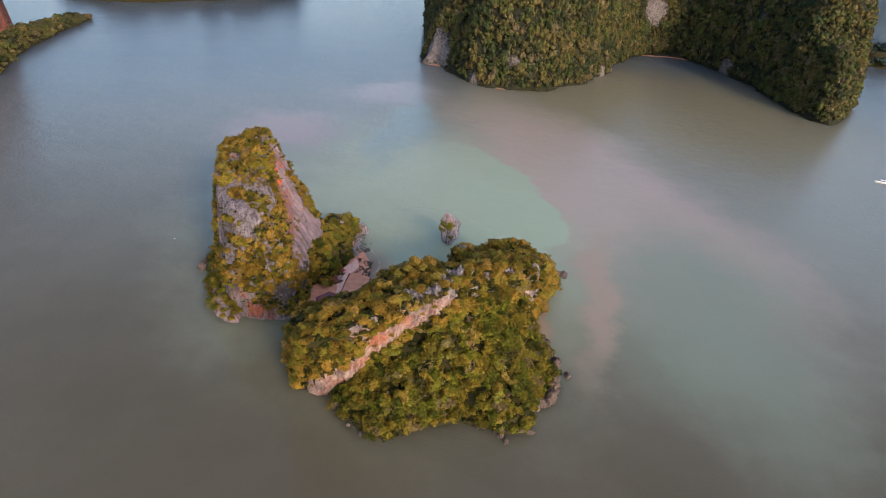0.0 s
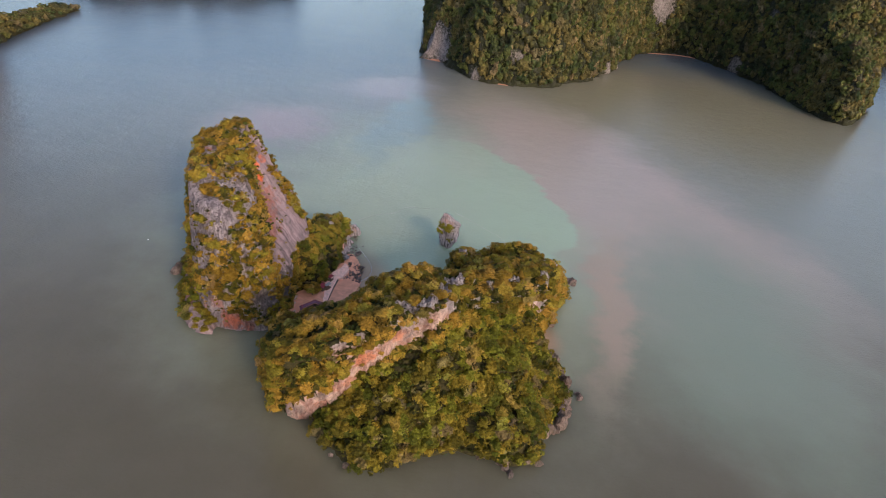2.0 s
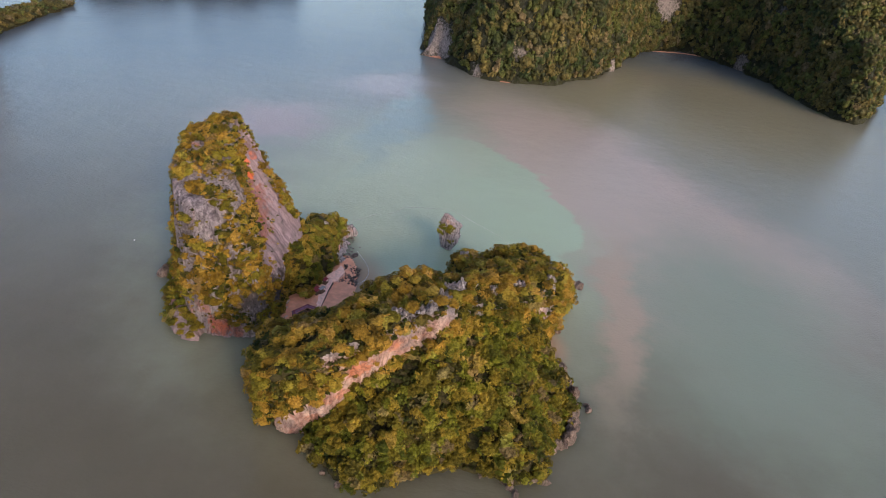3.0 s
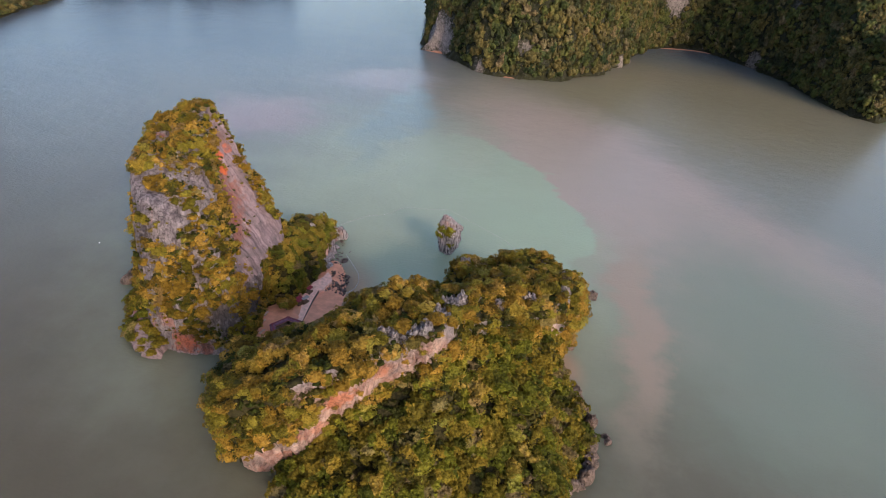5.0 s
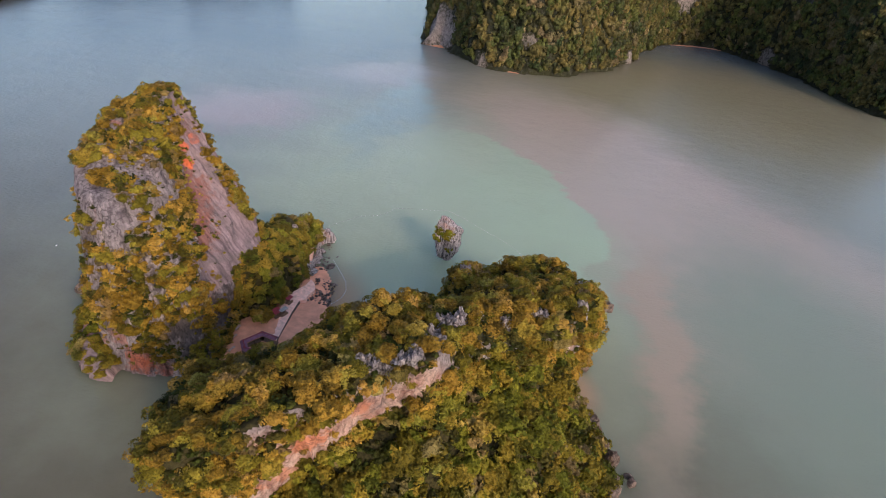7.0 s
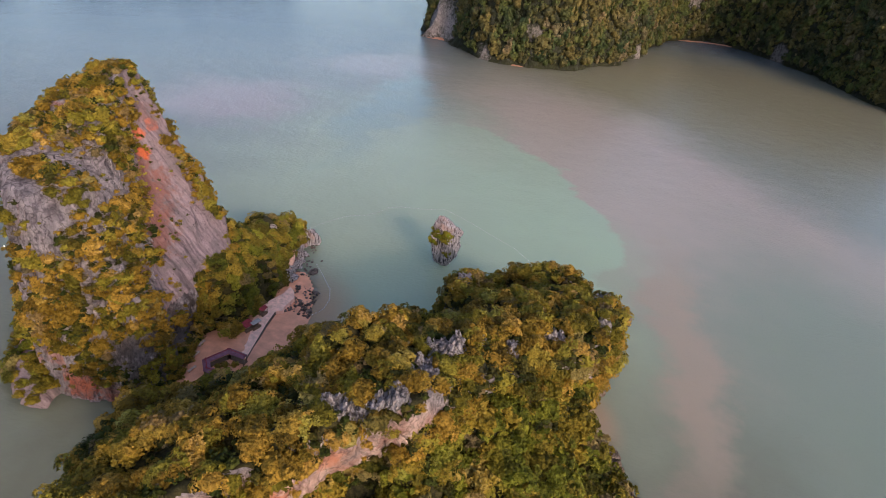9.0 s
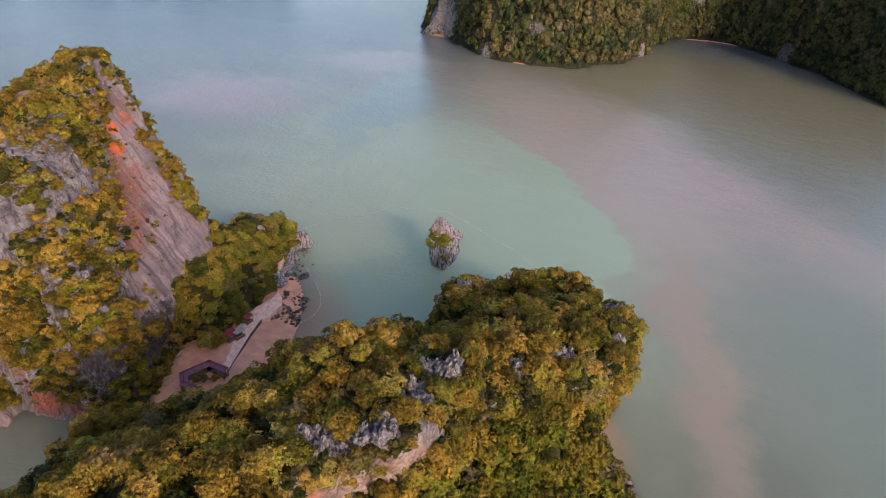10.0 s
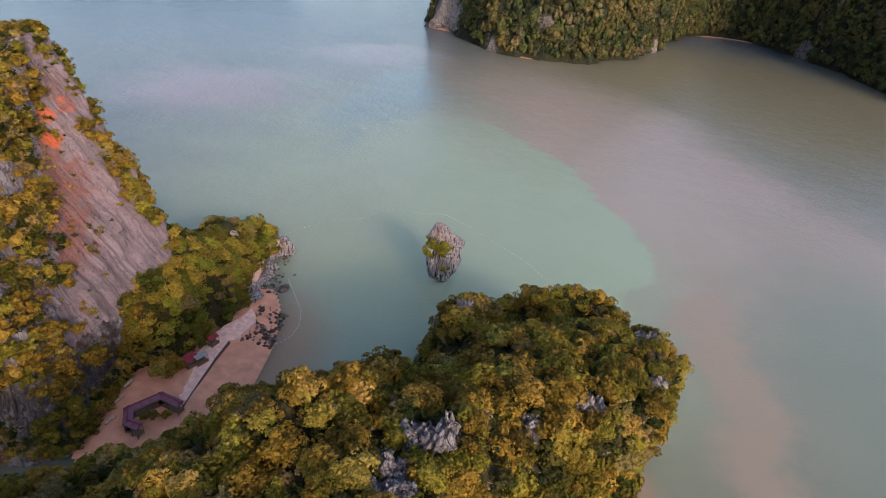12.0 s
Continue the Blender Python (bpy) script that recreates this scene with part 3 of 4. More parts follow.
def bare_ridge(b, n):
    x, y, z = b.T
    patch = fbm(b / 9.0, 4, 78)
    line = y - 181 - 0.58 * (x - 4)
    half = np.interp(x, (-50, -40, -28, -20, 6), (6.0, 9.5, 8.2, 6.8, 4.8)) + 1.6 * fbm(b / 5.0, 3, 75)
    band = (line < 6) & (x < 6) & (np.abs(z + 0.8 - np.interp(x, BAND_X, BAND_Z)) < half)
    crag = False
    for cx, cy, rx, ry in CRAGS:
        crag = crag | (((x - cx) / rx) ** 2 + ((y - cy) / ry) ** 2 < 1.5 + 1.2 * patch)
    side = (np.hypot(x - 38.5, y - 210) < 5.5 + 3 * patch) & (z < 33) & (n[:, 2] < 0.65)
    return band | crag | side | (patch > 0.70) & (x > -28) & (n[:, 2] < 0.5)


CRAGS = [(-7.5, 181.5, 3.4, 1.3), (-1.5, 183.5, 1.6, 1.4), (2, 191.5, 1.8, 2.6), (5.5, 197.5, 2.4, 1.6), (15.5, 204, 3.6, 1.4), (29, 210, 3.0, 1.2), (40, 217.5, 2.6, 1.4), (45, 235.5, 2.4, 1.5), (8.5, 240, 1.8, 1.6)]


def bare_far(b, n):
    x, y, z = b.T
    hidden = (0.4 * n[:, 0] + 0.9 * n[:, 1] > 0.35) | (inside_distance(x, y, FAR.poly) > 62) | (y > 975) | (z < 4)
    ragged, pale = 6 * fbm(b / 10.0, 3, 81), False
    for cx, cy, cz, r, _ in FAR_BARE:
        pale = pale | (np.linalg.norm(b - (cx, cy, cz), axis=1) < 0.92 * r + ragged)
    return hidden | pale | (n[:, 2] < 0.45) & (fbm(b / 22.0, 4, 79) > 0.8)


def always(b, n):
    return (n[:, 2] < 0.6) | (fbm(b / 30.0, 3, 80) > 0.0)


def never(b, n):
    return np.zeros(len(b), bool)


CROWNS = [raw_mesh("crown", v, f, LEAVES) for v, f in BIG_SHAPES]


def trunk_mesh():
    """A tapered trunk with three limbs, one unit tall."""
    bm = bmesh.new()
    for base, tip, r0, r1 in (((0, 0, -0.5), (0.02, 0.03, 0.75), 0.075, 0.03), ((0, 0, 0.2), (0.4, 0.1, 0.6), 0.035, 0.015),
                              ((0, 0, 0.25), (-0.3, 0.3, 0.62), 0.035, 0.015), ((0, 0, 0.3), (-0.1, -0.42, 0.6), 0.03, 0.012)):
        a, b = Vector(base), Vector(tip)
        m = Matrix.Translation((a + b) / 2) @ (b - a).to_track_quat("Z", "Y").to_matrix().to_4x4()
        bmesh.ops.create_cone(bm, segments=6, radius1=r0, radius2=r1, depth=(b - a).length, cap_ends=True, matrix=m)
    me = bpy.data.meshes.new("trunk")
    bm.to_mesh(me)
    bm.free()
    me.materials.append(BARK)
    return me


TRUNK = trunk_mesh()


def cover(name, mass, kept, ground):
    """Lays another ground on a mass, wherever its own rock is not kept."""
    me, v, f = bpy.data.objects[name].data, mass.v, mass.f
    me.materials.append(ground)
    n = np.cross(v[f[:, 2]] - v[f[:, 0]], v[f[:, 3]] - v[f[:, 1]])
    n /= np.linalg.norm(n, axis=1)[:, None] + 1e-9
    me.polygons.foreach_set("material_index", np.where(kept(mass.base[f].mean(1), n), 0, 1).astype(np.int32))
    me.update()


def on_slab(b, n):
    x, y, z = b.T
    return (y > slab_line(x) - 4.0) & (z > 17) & (z < slab_plane(x, y) + 4.0)


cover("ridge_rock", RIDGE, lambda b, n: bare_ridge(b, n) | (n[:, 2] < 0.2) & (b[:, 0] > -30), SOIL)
cover("peak_rock", PEAK, on_slab, LIMESTONE_GREY)


def single_tree(p, s, turn, k, squash, label, group):
    t = tagged(new("tree"), label, "tree", group)
    t.matrix_basis = pose(p[0], p[1], p[2] - 0.45 * s, 0, 0, math.degrees(turn))
    c, r = new("crown", CROWNS[k]), new("trunk", TRUNK)
    c.parent = r.parent = t
    c.location, c.scale = (0, 0, 0.45 * s), (s, s, s * squash)
    r.scale = (s, s, s)


def forest(mass, spacing, size, bare, shapes, name, label, material, single=0, stretch=None, squash=(0.75, 1.15), sprinkle=0.0):
    p, n, b = mass.scatter(spacing, rng)
    open_rock = bare(b, n)
    keep = (p[:, 2] > 1.0) & (~open_rock | (rng.random(len(p)) < sprinkle * np.where(fbm(b / 5.0, 3, 70) > 0.1, 3.0, 0.2)))
    p, n, b, open_rock = p[keep], n[keep], b[keep], open_rock[keep]
    s = rng.uniform(*size, len(p)) * np.where(rng.random(len(p)) < 0.12, 1.35, 1.0) * np.where(open_rock, 0.42, 1.0)
    p = p + n * (s * 0.4)[:, None] + np.stack([0 * s, 0 * s, s * 0.25 * rng.random(len(s))], 1)
    turn, kind, flat = rng.uniform(0, 6.28, len(p)), rng.integers(0, len(shapes), len(p)), rng.uniform(*squash, len(p))
    alone = np.zeros(len(p), bool)
    if single:
        order = np.flatnonzero(stretch(b) & (n[:, 2] > 0.5))
        alone[order[np.argsort(-s[order])][:single]] = True
        for i in np.flatnonzero(alone):
            tone = "broad" if s[i] > size[1] else "small" if s[i] < 0.5 * (size[0] + size[1]) else "rounded"
            single_tree(p[i], s[i], turn[i], kind[i], flat[i], tone + " olive-green tree crown in the ridge-top forest", "trees on the ridge")
    o = ~alone
    v, f = joined(shapes, p[o], s[o], turn[o], kind[o], flat[o])
    tagged(new(name, raw_mesh(name, v, f, material)), label, "forest", kind="stuff")


forest(RIDGE, 2.7, (1.0, 2.8), bare_ridge, SHAPES, "ridge_forest", "dense olive-green forest over the ridge", LEAVES, 300, lambda b: (b[:, 0] > -45) & (b[:, 1] < 219) & (b[:, 2] > 28), sprinkle=0.06)
forest(SLOPE, 2.8, (1.3, 3.5), never, MID_SHAPES, "slope_forest", "dense green forest on the slope", LEAVES_GREEN)
forest(PEAK, 1.75, (0.8, 1.9), bare_peak, SMALL_SHAPES, "peak_forest", "yellowish shrubs and trees on the limestone peak", LEAVES, sprinkle=0.20)
forest(HILL, 2.3, (1.1, 2.4), never, SHAPES, "hill_forest", "dense bright green trees on the low hill", LEAVES_HILL)
forest(SHELF, 2.4, (1.2, 2.2), never, MID_SHAPES, "shelf_forest", "trees at the foot of the peak", LEAVES_GREEN)
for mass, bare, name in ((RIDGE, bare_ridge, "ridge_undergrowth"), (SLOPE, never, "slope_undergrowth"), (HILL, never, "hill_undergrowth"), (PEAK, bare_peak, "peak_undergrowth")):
    forest(mass, 1.9 if mass is SLOPE or mass is RIDGE else 2.3, (0.9, 1.4), bare, UNDER_SHAPES, name, "dense undergrowth between the trees, its shade put into the leaf colour", LEAVES_SHADED, sprinkle=0.1 if mass is PEAK else 0.0)
forest(FAR, 4.6, (2.5, 4.8), bare_far, FAR_SHAPES, "far_forest", "dark forest on the far island", LEAVES_FAR, squash=(1.0, 1.8))
forest(LEFT, 4.5, (2.2, 4.0), never, FAR_SHAPES, "far_shore_forest", "dark trees on the far shore", LEAVES_FAR)
forest(LEFT_CLIFF, 9.0, (3.5, 6.0), always, FAR_SHAPES, "far_cliff_forest", "scattered trees on the reddish cliff", LEAVES_FAR)
forest(SPIT, 11.0, (5.0, 8.0), never, FAR_SHAPES, "distant_spit_forest", "hazy dark trees on the distant spit", LEAVES_HAZED)
forest(NORTH, 21.0, (8.0, 14.0), never, FAR_SHAPES, "distant_shore_forest", "hazy dark trees on the distant shore", LEAVES_HAZED)


# ---- rocks, stack and beach ----
def lump(seed, rings=8, seg=12, amount=0.45, grain=1.3):
    """A rough stone about 1 in radius."""
    v, f = ball(rings, seg)
    v = v * (0.8 + amount * fbm(v * grain + seed * 3.7, 4, seed)[:, None])
    cut = v @ np.array([math.cos(seed), math.sin(seed), 0.4])
    v = v - np.maximum(cut - 0.5, 0)[:, None] * np.array([math.cos(seed), math.sin(seed), 0.4]) * 0.8
    return raw_mesh("boulder", v, f, BOULDER if seed < 20 else LIMESTONE_STACK)


LUMPS = [lump(s, 8, 11, 0.65, 1.7) for s in range(7)] + [lump(30 + s, 12, 16, 0.7, 1.7) for s in range(4)]


def boulder(x, y, z, sx, sy, sz, turn, k, label, group, tilt=0):
    o = tagged(new("boulder", LUMPS[k]), label, "boulder", group)
    o.matrix_basis = pose(x, y, z, tilt, 0, turn) @ Matrix.Diagonal((sx, sy, sz, 1))


BEACH = Mass([(-66, 204), (-58, 198), (-51, 202), (-42, 213), (-35.5, 223), (-35.5, 240), (-38.5, 256), (-44, 265), (-54, 262), (-55, 236), (-66, 226), (-67, 212)],
             [(-58, 208, 2.2), (-54, 222, 2.6), (-40, 226, 0.9), (-40, 244, 1.0), (-45, 258, 1.4), (-50, 212, 2.2)], 8.0, 1.6, (0, 0), 1.0, 0.25, 5.0, edge=1.0, seed=95)
BEACH.build(0.1, 3.0)
tagged(new("beach", raw_mesh("beach", BEACH.v, BEACH.f, SAND, True)), "pinkish sand beach between the peak and the ridge", "beach", kind="structure")


def ground_at(mass, x, y):
    return max(0.0, float(mass.height(np.array([x]), np.array([y]))[0]))


# loose stones along the low hill's shore
for i in range(190):
    u = rng.random()
    x, y = (-50 + 8.5 * rng.random() * (1 - 0.35 * u), 260 + 24 * u) if i % 3 == 0 else (-44.5 + 8.5 * rng.random() ** 0.8, 239 + 15 * rng.random())
    s = rng.uniform(0.2, 0.5) * (2.1 if i % 7 == 0 else 1)
    boulder(x, y, ground_at(BEACH, x, y) + 0.25 * s, s * rng.uniform(0.9, 1.6), s, s * rng.uniform(0.5, 0.8), rng.uniform(0, 360), int(rng.integers(0, 7)), "dark weathered boulder on the shore of the low hill", "boulders on the shore")
for x, y, s, k in ((-48.3, 285.8, 0.7, 0), (-46, 279.6, 0.8, 1), (-40.5, 271.7, 0.5, 2), (-41.4, 263.7, 1.7, 3)):
    boulder(x, y, 0.1, s * 1.6, s, s * 0.5, 30 * k, k, "dark flat stone awash in the shallow water", "boulders on the shore")
for x, y, s, k in ((-49.8, 262.4, 2.3, 7), (-47.6, 266, 2.0, 8), (-46.6, 257, 2.2, 9), (-47.6, 270, 1.9, 10), (-48.8, 283, 3.6, 7), (-49.8, 280, 2.6, 9), (-48.6, 259, 2.2, 8), (-48.3, 274, 1.9, 7), (-50.5, 265.5, 2.4, 10), (-48.0, 268, 1.6, 8), (-55.4, 266.3, 2.0, 10), (-56.6, 267.4, 1.5, 7)):
    boulder(x, y, max(ground_at(BEACH, x, y), ground_at(HILL, x, y)) + 0.3 * s, s * 1.3, s, s * (0.65 if s < 3 else 1.5), 50 * k, k, "pale pinkish limestone boulder on the wooded shore", "pale boulders")
# stones round the main island
for x, y, s, k in ((66.6, 259.6, 2.8, 0), (64.0, 261, 2.2, 2), (58.6, 180.5, 1.9, 1), (58.2, 183, 1.2, 4), (51, 201.7, 3.2, 3), (52.9, 190, 1.1, 4), (30.5, 143, 1.5, 5), (29, 145.5, 1.8, 6), (20.1, 148.5, 1.1, 0), (40.3, 148.5, 1.8, 1),
                   (-27.4, 142.5, 1.0, 2), (-22, 139, 1.3, 3), (37, 149, 1.4, 4), (52.0, 224.4, 2.2, 5), (27.5, 147, 1.7, 6), (51, 168, 2.0, 2), (52.5, 175, 2.4, 5), (52, 184, 2.2, 0), (48, 163.5, 1.5, 3), (-32.5, 148, 1.2, 6), (23, 149, 1.4, 1),
                   (-118.5, 231, 3.0, 0), (-119, 236, 2.2, 4)):
    boulder(x, y, 0.3 * s, s * 1.25, s * 0.9, s * rng.uniform(0.7, 1.1), rng.uniform(0, 360), k, "dark jagged limestone rock at the island's edge", "rocks round the island")
for i in range(18):
    y = 161 + 2.1 * i + rng.uniform(-1, 1)
    x = float(np.interp(y, [160, 166, 183, 200], [43, 49.5, 53.0, 50.5])) + rng.uniform(-1.6, 0.6)
    s = rng.uniform(1.8, 3.2)
    boulder(x, y, 0.8 * s, s * 0.9, s * 1.1, s * rng.uniform(1.4, 2.1), rng.uniform(0, 360), int(rng.integers(0, 7)), "tall dark limestone outcrop along the wooded shore", "outcrops on the east shore")
# bare crags that stand out of the forest, each a cluster of pinnacles
PINNACLES = []
for k in range(4):
    v, f = ball(14, 18)
    PINNACLES.append(raw_mesh("pinnacle", v * (0.85 + 0.9 * fbm(v * 2.6 + 3.7 * k, 4, 20 + k)[:, None]), f, CRAG))
for cx, cy, rx, ry in CRAGS:
    foot = float(RIDGE.height(np.array([cx]), np.array([cy]))[0])
    crag = tagged(new("crag"), "grey fissured limestone crag standing out of the forest", "rock", "crags on the ridge")
    crag.location = (cx, cy + LEAN * foot, foot)
    for j in range(22):
        x, y = cx + rx * rng.uniform(-1.15, 1.15), cy + ry * rng.uniform(-1.15, 1.15)
        z = float(RIDGE.height(np.array([x]), np.array([y]))[0])
        size, turn = rng.uniform(0.5, 1.3), rng.uniform(0, 360)
        p = new("pinnacle", PINNACLES[j % 4])
        p.parent = crag
        p.matrix_basis = pose(x - cx, y + LEAN * z - crag.location.y, z + 0.4 - foot, 0, 0, turn) @ Matrix.Diagonal((size, size, size * rng.uniform(0.9, 1.8), 1))


def pillar(cx, cy):
    """The lone pillar: undercut at the water, widest at half height, fluted and pitted, its summit to one side."""
    nh, na = 84, 120
    hs = np.linspace(0, 1, nh)
    radius = np.interp(hs, [0, 0.05, 0.12, 0.2, 0.35, 0.55, 0.7, 0.8, 0.88, 0.95, 1], [1.5, 1.7, 2.6, 3.4, 4.1, 4.6, 4.4, 3.3, 2.3, 1.4, 0.3])
    shift = np.interp(hs, [0, 0.3, 0.7, 0.85, 1], [0.3, 0.3, 0.5, -0.9, -1.5])
    a = np.linspace(0, 2 * math.pi, na, endpoint=False)
    h, t = np.meshgrid(hs, a, indexing="ij")
    around = np.stack([np.cos(t), np.sin(t)], -1)
    q = np.concatenate([around * 1.5, (h * 2.4)[..., None]], -1).reshape(-1, 3)
    flute = np.concatenate([around * 6.0, (h * 3.0)[..., None]], -1).reshape(-1, 3)
    r = radius[:, None] * (1 + 0.35 * fbm(q, 3, 91) + 0.20 * fbm(flute, 3, 92)).reshape(h.shape)
    v = np.stack([np.cos(t) * r + shift[:, None], 0.85 * np.sin(t) * r, 20.8 * h - 0.6], -1).reshape(-1, 3)
    calm = np.clip(h.ravel() * 8, 0.3, 1)[:, None]
    v = v + calm * (1.3 * np.stack([fbm(v / 2.6 + k, 4, 93 + k) for k in range(3)], 1) + 0.9 * np.stack([np.abs(fbm(v * (0.9, 0.9, 0.35) + k, 3, 97 + k)) for k in range(3)], 1) * (v * (1, 1, 0) / 6.0))
    ribs = 1 - 2 * np.abs(fbm(v * (0.85, 0.85, 0.22), 3, 88))
    v = v + calm * 1.0 * ribs[:, None] * (v * (1, 1, 0) / 5.0)
    i = np.arange(nh * na).reshape(nh, na)
    j = np.roll(i, -1, 1)
    f = np.stack([i[:-1], j[:-1], j[1:], i[1:]], -1).reshape(-1, 4)
    tagged(new("rock_pillar", raw_mesh("rock_pillar", v + (cx, cy, 0), f, LIMESTONE_STACK)), "tall narrow limestone pillar standing in the shallow bay", "rock")
    return (v + (cx, cy, 0)).reshape(nh, na, 3)


rows = pillar(2.5, 281.2)
SHRUBS = [raw_mesh("shrub", v, f, LEAVES_SHRUB) for v, f in BIG_SHAPES]
for i in range(90):
    low, high, first, last = ((0.50, 0.80, 192, 225), (0.58, 0.78, 246, 290), (0.26, 0.38, 255, 290))[0 if i % 9 < 4 else 1 if i % 9 < 8 else 2]
    up, a = rng.uniform(low, high), math.radians(rng.uniform(first, last))
    p = rows[int(up * 83), int(a / 6.2832 * 120) % 120]
    s = rng.uniform(0.45, 1.0) * (0.7 if up < 0.4 else 1)
    b = tagged(new("shrub", SHRUBS[i % 6]), "yellow-green shrub clinging to the limestone pillar", "shrub", "shrubs on the pillar")
    b.matrix_basis = pose(*p, 0, 0, 40 * i) @ Matrix.Diagonal((s, s, s * 0.9, 1))

for name, outline in (("far_beach", [(255, 893), (300, 912), (345, 905), (350, 890), (318, 905), (280, 897)]), ("far_cove_sand", [(-48, 696), (-15, 690), (-8, 680), (0, 690), (-15, 705), (-45, 704)]),
                      ("cove_sand", [(37, 204), (43, 203), (46, 211), (44, 222), (38, 222), (34, 212)]), ("far_foot_sand", [(20, 627), (42, 620), (70, 628), (66, 636), (44, 632), (25, 634)])):
    sand = Mass(outline, [(*outline[0], 2.2), (*outline[3], 2.2)], 9.0, 1.5, (0, 0), 2.5, 0.3, 9.0, edge=1.0, seed=96).build(0.2, 5.0)
    tagged(new(name, raw_mesh(name, sand.v, sand.f, WET_SAND, True)), "narrow strip of reddish sand below the cliffs", "beach", kind="structure")


# ---- built things on the beach ----
def box(bm, size, m):
    bmesh.ops.create_cube(bm, size=1, matrix=m @ Matrix.Diagonal((*size, 1)))


def prism(bm, outline, z0, z1):
    low, high = [bm.verts.new((x, y, z0)) for x, y in outline], [bm.verts.new((x, y, z1)) for x, y in outline]
    bm.faces.new(high)
    bm.faces.new(low[::-1])
    for i in range(len(outline)):
        j = (i + 1) % len(outline)
        bm.faces.new((low[i], low[j], high[j], high[i]))


ROOF = plain("purple_roof", (0.20, 0.085, 0.125), 0.7, 1.2, 0.3)
RED = plain("red_sheet", (0.24, 0.03, 0.04), 0.6, 1.5, 0.35)
WOOD = plain("weathered_wood", (0.16, 0.10, 0.07), 0.85, 3.0)
STONE = plain("kerb_stone", (0.55, 0.38, 0.31), 0.85, 1.5)
# Stained wall stone, with the ridge's shadow put into its dark colour.
WALL_STONE = plain("stained_shaded_stone", (0.12, 0.088, 0.078), 0.9, 1.2)
WHITE = plain("white_paint", (0.75, 0.74, 0.72), 0.5, 1.0, 0.1)
ROPE = plain("rope", (0.30, 0.30, 0.26), 0.9)
GREY = plain("grey_sheet", (0.30, 0.28, 0.28), 0.6, 1.2, 0.25)

walk_way = tagged(new("promenade"), "pale pinkish paved promenade with a low sea wall", "promenade", kind="structure")
bm = bmesh.new()
prism(bm, [(-46.9, 215.8), (-46.6, 231.0), (-46.0, 237.4), (-43.8, 238.4), (-44.0, 240.2), (-42.4, 245.4), (-43.4, 248.4), (-45.4, 251.0), (-46.4, 247.0), (-49.4, 242.2), (-50.6, 236.0), (-51.4, 228.0), (-50.4, 220.0)], -0.4, 2.3)
part("paving", bm, PAVING, walk_way)
bm = bmesh.new()
for (x0, y0), (x1, y1) in (((-46.9, 215.8), (-46.6, 231.0)), ((-46.6, 231.0), (-46.0, 237.4))):
    d = Vector((x1 - x0, y1 - y0, 0))
    box(bm, (d.length, 0.34, 2.5), Matrix.Translation(((x0 + x1) / 2 + 0.1, (y0 + y1) / 2, 0.9)) @ d.to_track_quat("X", "Z").to_matrix().to_4x4())
part("sea_wall", bm, WALL_STONE, walk_way, "stained stone sea wall, darkened by a shadow put into its colour")


shore_path = tagged(new("shore_path"), "pale pinkish path along the wooded shore behind the boulders", "path", kind="structure")
bm = bmesh.new()
prism(bm, [(-50.6, 261.0), (-48.2, 260.4), (-48.8, 264.5), (-49.6, 269.0), (-50.6, 273.8), (-52.2, 273.4), (-52.4, 267.0)], -0.4, 2.0)
part("paving", bm, PAVING, shore_path)


def shelter_walk(corners, z, width):
    """A bent covered walk: for each side a gabled roof, posts at its corners, a deck."""
    ring = tagged(new("covered_walkway"), "purple-roofed covered walkway bent round a small garden on the beach", "walkway")
    for (x0, y0), (x1, y1) in zip(corners, corners[1:]):
        d = Vector((x1 - x0, y1 - y0, 0))
        L = d.length + width * 0.55
        m = Matrix.Translation(((x0 + x1) / 2, (y0 + y1) / 2, 0)) @ d.to_track_quat("X", "Z").to_matrix().to_4x4()
        bm = bmesh.new()
        w = width / 2
        vs = [bm.verts.new(m @ Vector(c)) for c in ((-L / 2, -w, z), (L / 2, -w, z), (L / 2, 0, z + 0.55), (-L / 2, 0, z + 0.55), (L / 2, w, z), (-L / 2, w, z))]
        for q in ((0, 1, 2, 3), (3, 2, 4, 5), (0, 3, 5), (1, 4, 2)):
            bm.faces.new([vs[k] for k in q])
        solid = bmesh.ops.extrude_face_region(bm, geom=bm.faces[:2])
        bmesh.ops.translate(bm, vec=(0, 0, -0.12), verts=[e for e in solid["geom"] if isinstance(e, bmesh.types.BMVert)])
        roof = part("roof", bm, ROOF, ring)
        bm = bmesh.new()
        box(bm, (L, 0.22, 0.08), m @ Matrix.Translation((0, 0, z + 0.56)))
        part("ridge_cap", bm, RED, roof)
        bm = bmesh.new()
        box(bm, (L, width * 0.8, 0.25), m @ Matrix.Translation((0, 0, 2.45)))
        part("deck", bm, WOOD, ring)
        for sx in (-0.45, 0.0, 0.45):
            for sy in (-0.38, 0.38):
                bm = bmesh.new()
                bmesh.ops.create_cone(bm, segments=8, radius1=0.09, radius2=0.08, depth=z - 1.6, cap_ends=True, matrix=m @ Matrix.Translation((sx * L, sy * width, (z + 1.6) / 2)))
                part("post", bm, WOOD, ring)


shelter_walk([(-51.4, 207.2), (-53.8, 207.8), (-55.4, 210.8), (-51.2, 215.6), (-46.6, 214.2)], 4.6, 1.9)


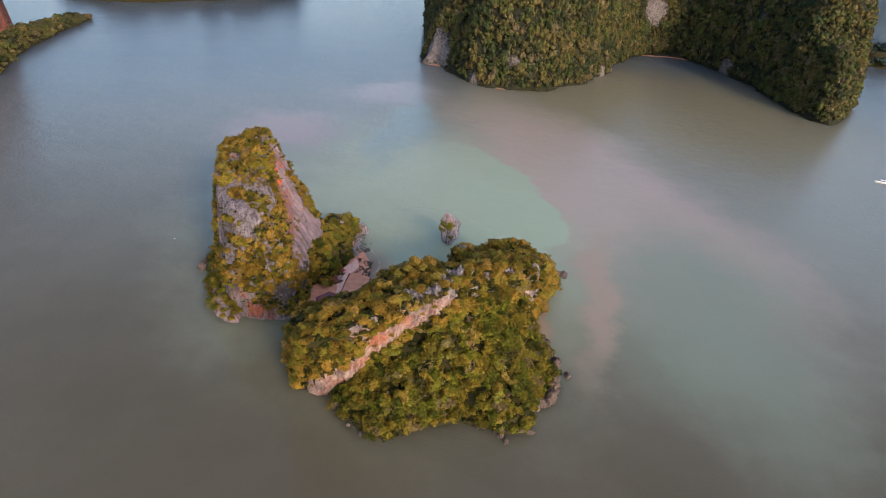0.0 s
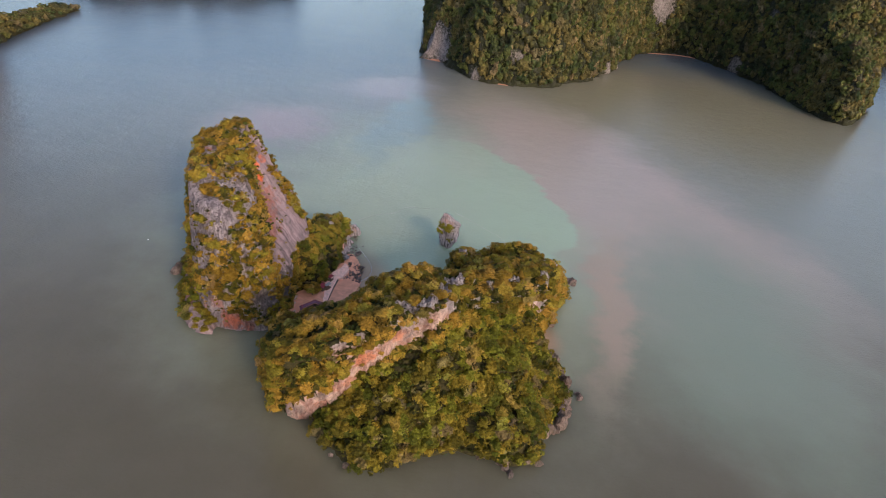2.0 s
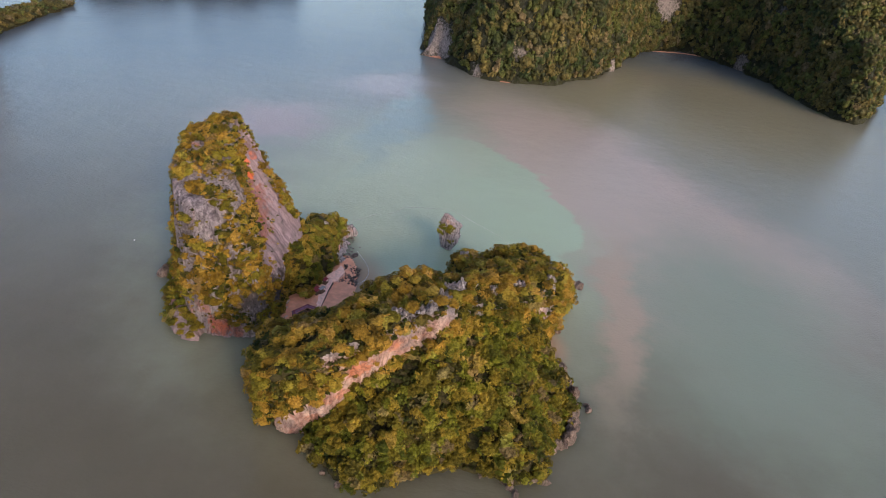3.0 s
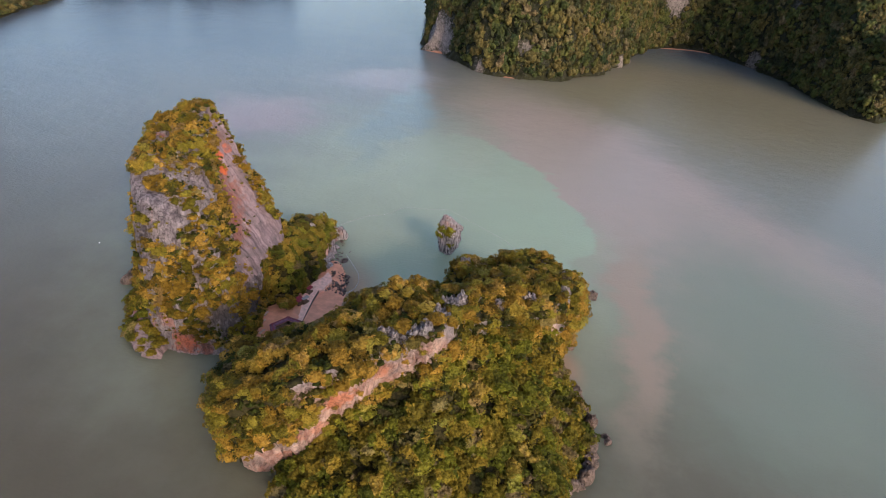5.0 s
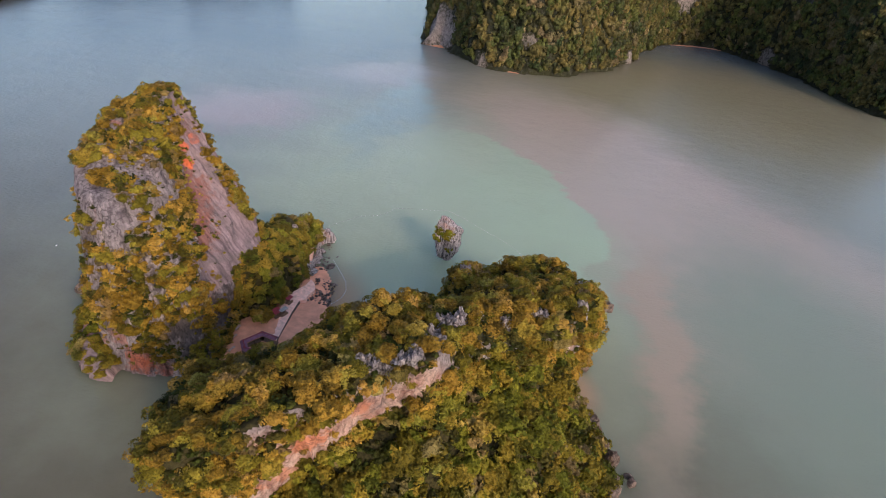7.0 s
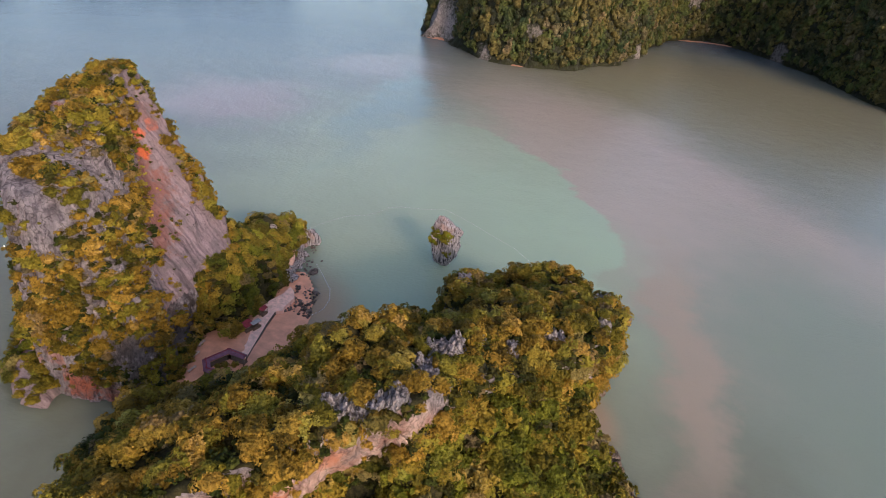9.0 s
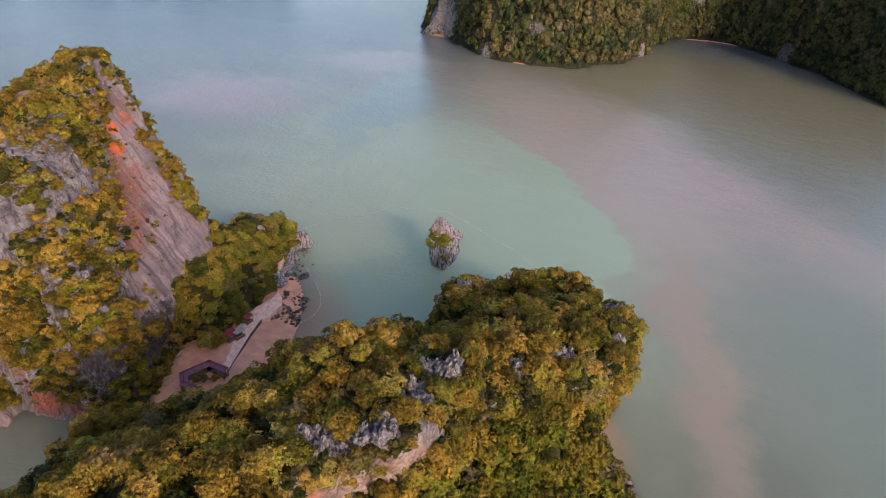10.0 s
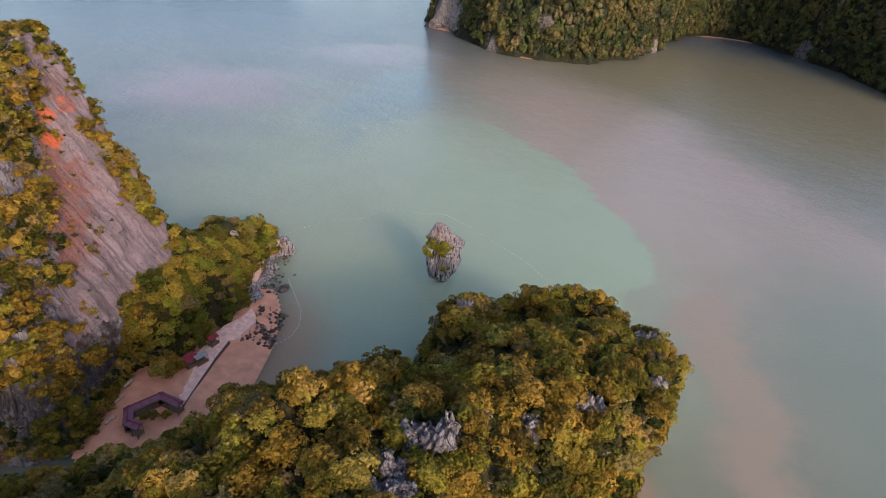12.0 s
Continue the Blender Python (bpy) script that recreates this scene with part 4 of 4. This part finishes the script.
def stall(x, y, turn, length, depth, roof, label):
    s = tagged(new("market_stall"), label, "stall")
    m = pose(x, y, 2.25, 0, 0, turn)
    bm = bmesh.new()
    box(bm, (length, depth, 0.10), m @ Matrix.Translation((0, 0, 2.5)) @ Matrix.Rotation(radians(9), 4, "X"))
    part("roof", bm, roof, s)
    bm = bmesh.new()
    box(bm, (length * 0.92, 0.12, 2.2), m @ Matrix.Translation((0, depth * 0.4, 1.1)))
    part("back_wall", bm, WOOD, s)
    bm = bmesh.new()
    box(bm, (length * 0.85, depth * 0.35, 0.9), m @ Matrix.Translation((0, -depth * 0.2, 0.45)))
    part("counter", bm, WOOD, s)
    for sx in (-0.45, 0.45):
        bm = bmesh.new()
        bmesh.ops.create_cone(bm, segments=8, radius1=0.06, radius2=0.06, depth=2.4, cap_ends=True, matrix=m @ Matrix.Translation((sx * length, -depth * 0.42, 1.15)))
        part("post", bm, WOOD, s)


def bench(x, y, turn):
    b = tagged(new("bench"), "pale stone bench on the sand below the cliff", "bench", "benches")
    b.matrix_basis = pose(x, y, ground_at(BEACH, x, y), 0, 0, turn)
    for name, size, at in (("seat", (2.6, 0.7, 0.14), (0, 0, 0.48)), ("leg", (0.2, 0.6, 0.5), (-1.0, 0, 0.2)), ("leg", (0.2, 0.6, 0.5), (1.0, 0, 0.2))):
        bm = bmesh.new()
        box(bm, size, Matrix.Translation(at))
        part(name, bm, STONE, b)


bench(-60.0, 214.6, 75)
bench(-60.4, 219.0, 80)
bench(-58.6, 209.2, 70)
stall(-50.6, 227.4, 62, 3.2, 2.6, RED, "red-roofed market stall beside the promenade")
stall(-48.7, 235.2, 70, 2.6, 1.5, RED, "small red-roofed stall under the trees")
stall(-48.6, 228.6, 62, 3.0, 1.4, GREY, "grey sheet-roofed stall beside the promenade")

for x, y, s in ((-54.0, 222.6, 3.5), (-52.0, 225.2, 1.7), (-56.8, 224.6, 1.8), (-50.8, 233.5, 1.4), (-50.6, 211.2, 1.2), (-48.3, 211.8, 1.1), (-52.2, 210.6, 1.0)):
    single_tree((x, y, 2.4 + 0.9 * s), s, x, int(-x) % 6, 0.9, "bright green tree on the sand beside the covered walkway", "beach trees")


single_tree((52.4, 224.2, 2.2), 2.3, 1.0, 2, 0.9, "bushy green tree on a small rock in the cove", "islet tree")
single_tree((50.6, 225.4, 2.0), 1.6, 3.0, 4, 0.9, "small green bush on a rock in the cove", "islet tree")


def float_line(points, spacing, size, label):
    line = tagged(new("buoy_line"), label, "buoy line")
    pts = [Vector((*p, 0.02)) for p in points]
    cu = bpy.data.curves.new("rope", "CURVE")
    cu.dimensions, cu.bevel_depth = "3D", 0.04
    sp = cu.splines.new("POLY")
    sp.points.add(len(pts) - 1)
    for q, p in zip(sp.points, pts):
        q.co = (*p, 1)
    cu.materials.append(ROPE)
    r = new("rope", cu)
    r.parent = line
    fv, ff = ball(5, 8)
    me = raw_mesh("float", fv * (size, size, size * 0.8), ff, WHITE, True)
    carry = 0.0
    for a, b in zip(pts, pts[1:]):
        L = (b - a).length
        while carry < L:
            o = new("float", me)
            o.parent, o.location = line, a.lerp(b, carry / L)
            carry += spacing
        carry -= L


float_line([(-53, 291), (-46.2, 300), (-38.4, 308), (-31.7, 310.4), (-27.5, 314), (-24, 320), (-18.3, 322), (-7.6, 323), (0.8, 325), (9.9, 318), (20.5, 308), (30.3, 299.4), (35.1, 291.9), (40, 287)], 1.9, 0.14, "long line of small white floats across the bay")
float_line([(-41.6, 269.1), (-37, 261.6), (-33.6, 255.7), (-32.2, 249.8), (-32.9, 244.9), (-34.8, 241.8), (-38.1, 238.8)], 1.3, 0.17, "curved line of white floats off the beach")


def mooring_buoy(x, y):
    buoy = tagged(new("mooring_buoy"), "small white mooring buoy floating west of the peak", "buoy")
    buoy.matrix_basis = pose(x, y, 0)
    fv, ff = ball(8, 14)
    drum = new("drum", raw_mesh("drum", fv * (0.32, 0.32, 0.28) + (0, 0, 0.08), ff, WHITE, True))
    drum.parent = buoy
    bm = bmesh.new()
    bmesh.ops.create_cone(bm, segments=8, radius1=0.03, radius2=0.03, depth=0.4, cap_ends=True, matrix=Matrix.Translation((0, 0, 0.5)))
    part("mast", bm, GREY, buoy)


mooring_buoy(-143.5, 254.5)


def speedboat(x, y, turn):
    boat = tagged(new("speedboat"), "white speedboat out on the open bay", "boat")
    boat.matrix_basis = pose(x, y, 0, 0, 0, turn)
    bm = bmesh.new()
    rows = []
    for u, w, k in ((-5, 1.3, 0.9), (-2, 1.5, 0.9), (1.5, 1.45, 1.0), (4, 0.9, 1.15), (5.4, 0.08, 1.3)):
        rows.append([bm.verts.new((u, -w, k)), bm.verts.new((u, -w * 0.7, -0.2)), bm.verts.new((u, w * 0.7, -0.2)), bm.verts.new((u, w, k))])
    for a, b in zip(rows, rows[1:]):
        for i in range(4):
            bm.faces.new((a[i], a[(i + 1) % 4], b[(i + 1) % 4], b[i]))
    bm.faces.new(rows[0])
    bm.faces.new(rows[-1][::-1])
    part("hull", bm, WHITE, boat)
    bm = bmesh.new()
    box(bm, (5.0, 2.4, 0.12), Matrix.Translation((-1.4, 0, 2.6)))
    part("canopy", bm, WHITE, boat)
    for sx in (-3.6, 0.8):
        for sy in (-1.1, 1.1):
            bm = bmesh.new()
            bmesh.ops.create_cone(bm, segments=6, radius1=0.05, radius2=0.05, depth=1.7, cap_ends=True, matrix=Matrix.Translation((sx, sy, 1.75)))
            part("post", bm, GREY, boat)


speedboat(362, 460, 170)


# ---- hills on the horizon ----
# The air's blue haze is put into the hills' base colour.
HAZE = plain("haze_tinted_forest", (0.055, 0.085, 0.115), 1.0, 0.01, 0.25)
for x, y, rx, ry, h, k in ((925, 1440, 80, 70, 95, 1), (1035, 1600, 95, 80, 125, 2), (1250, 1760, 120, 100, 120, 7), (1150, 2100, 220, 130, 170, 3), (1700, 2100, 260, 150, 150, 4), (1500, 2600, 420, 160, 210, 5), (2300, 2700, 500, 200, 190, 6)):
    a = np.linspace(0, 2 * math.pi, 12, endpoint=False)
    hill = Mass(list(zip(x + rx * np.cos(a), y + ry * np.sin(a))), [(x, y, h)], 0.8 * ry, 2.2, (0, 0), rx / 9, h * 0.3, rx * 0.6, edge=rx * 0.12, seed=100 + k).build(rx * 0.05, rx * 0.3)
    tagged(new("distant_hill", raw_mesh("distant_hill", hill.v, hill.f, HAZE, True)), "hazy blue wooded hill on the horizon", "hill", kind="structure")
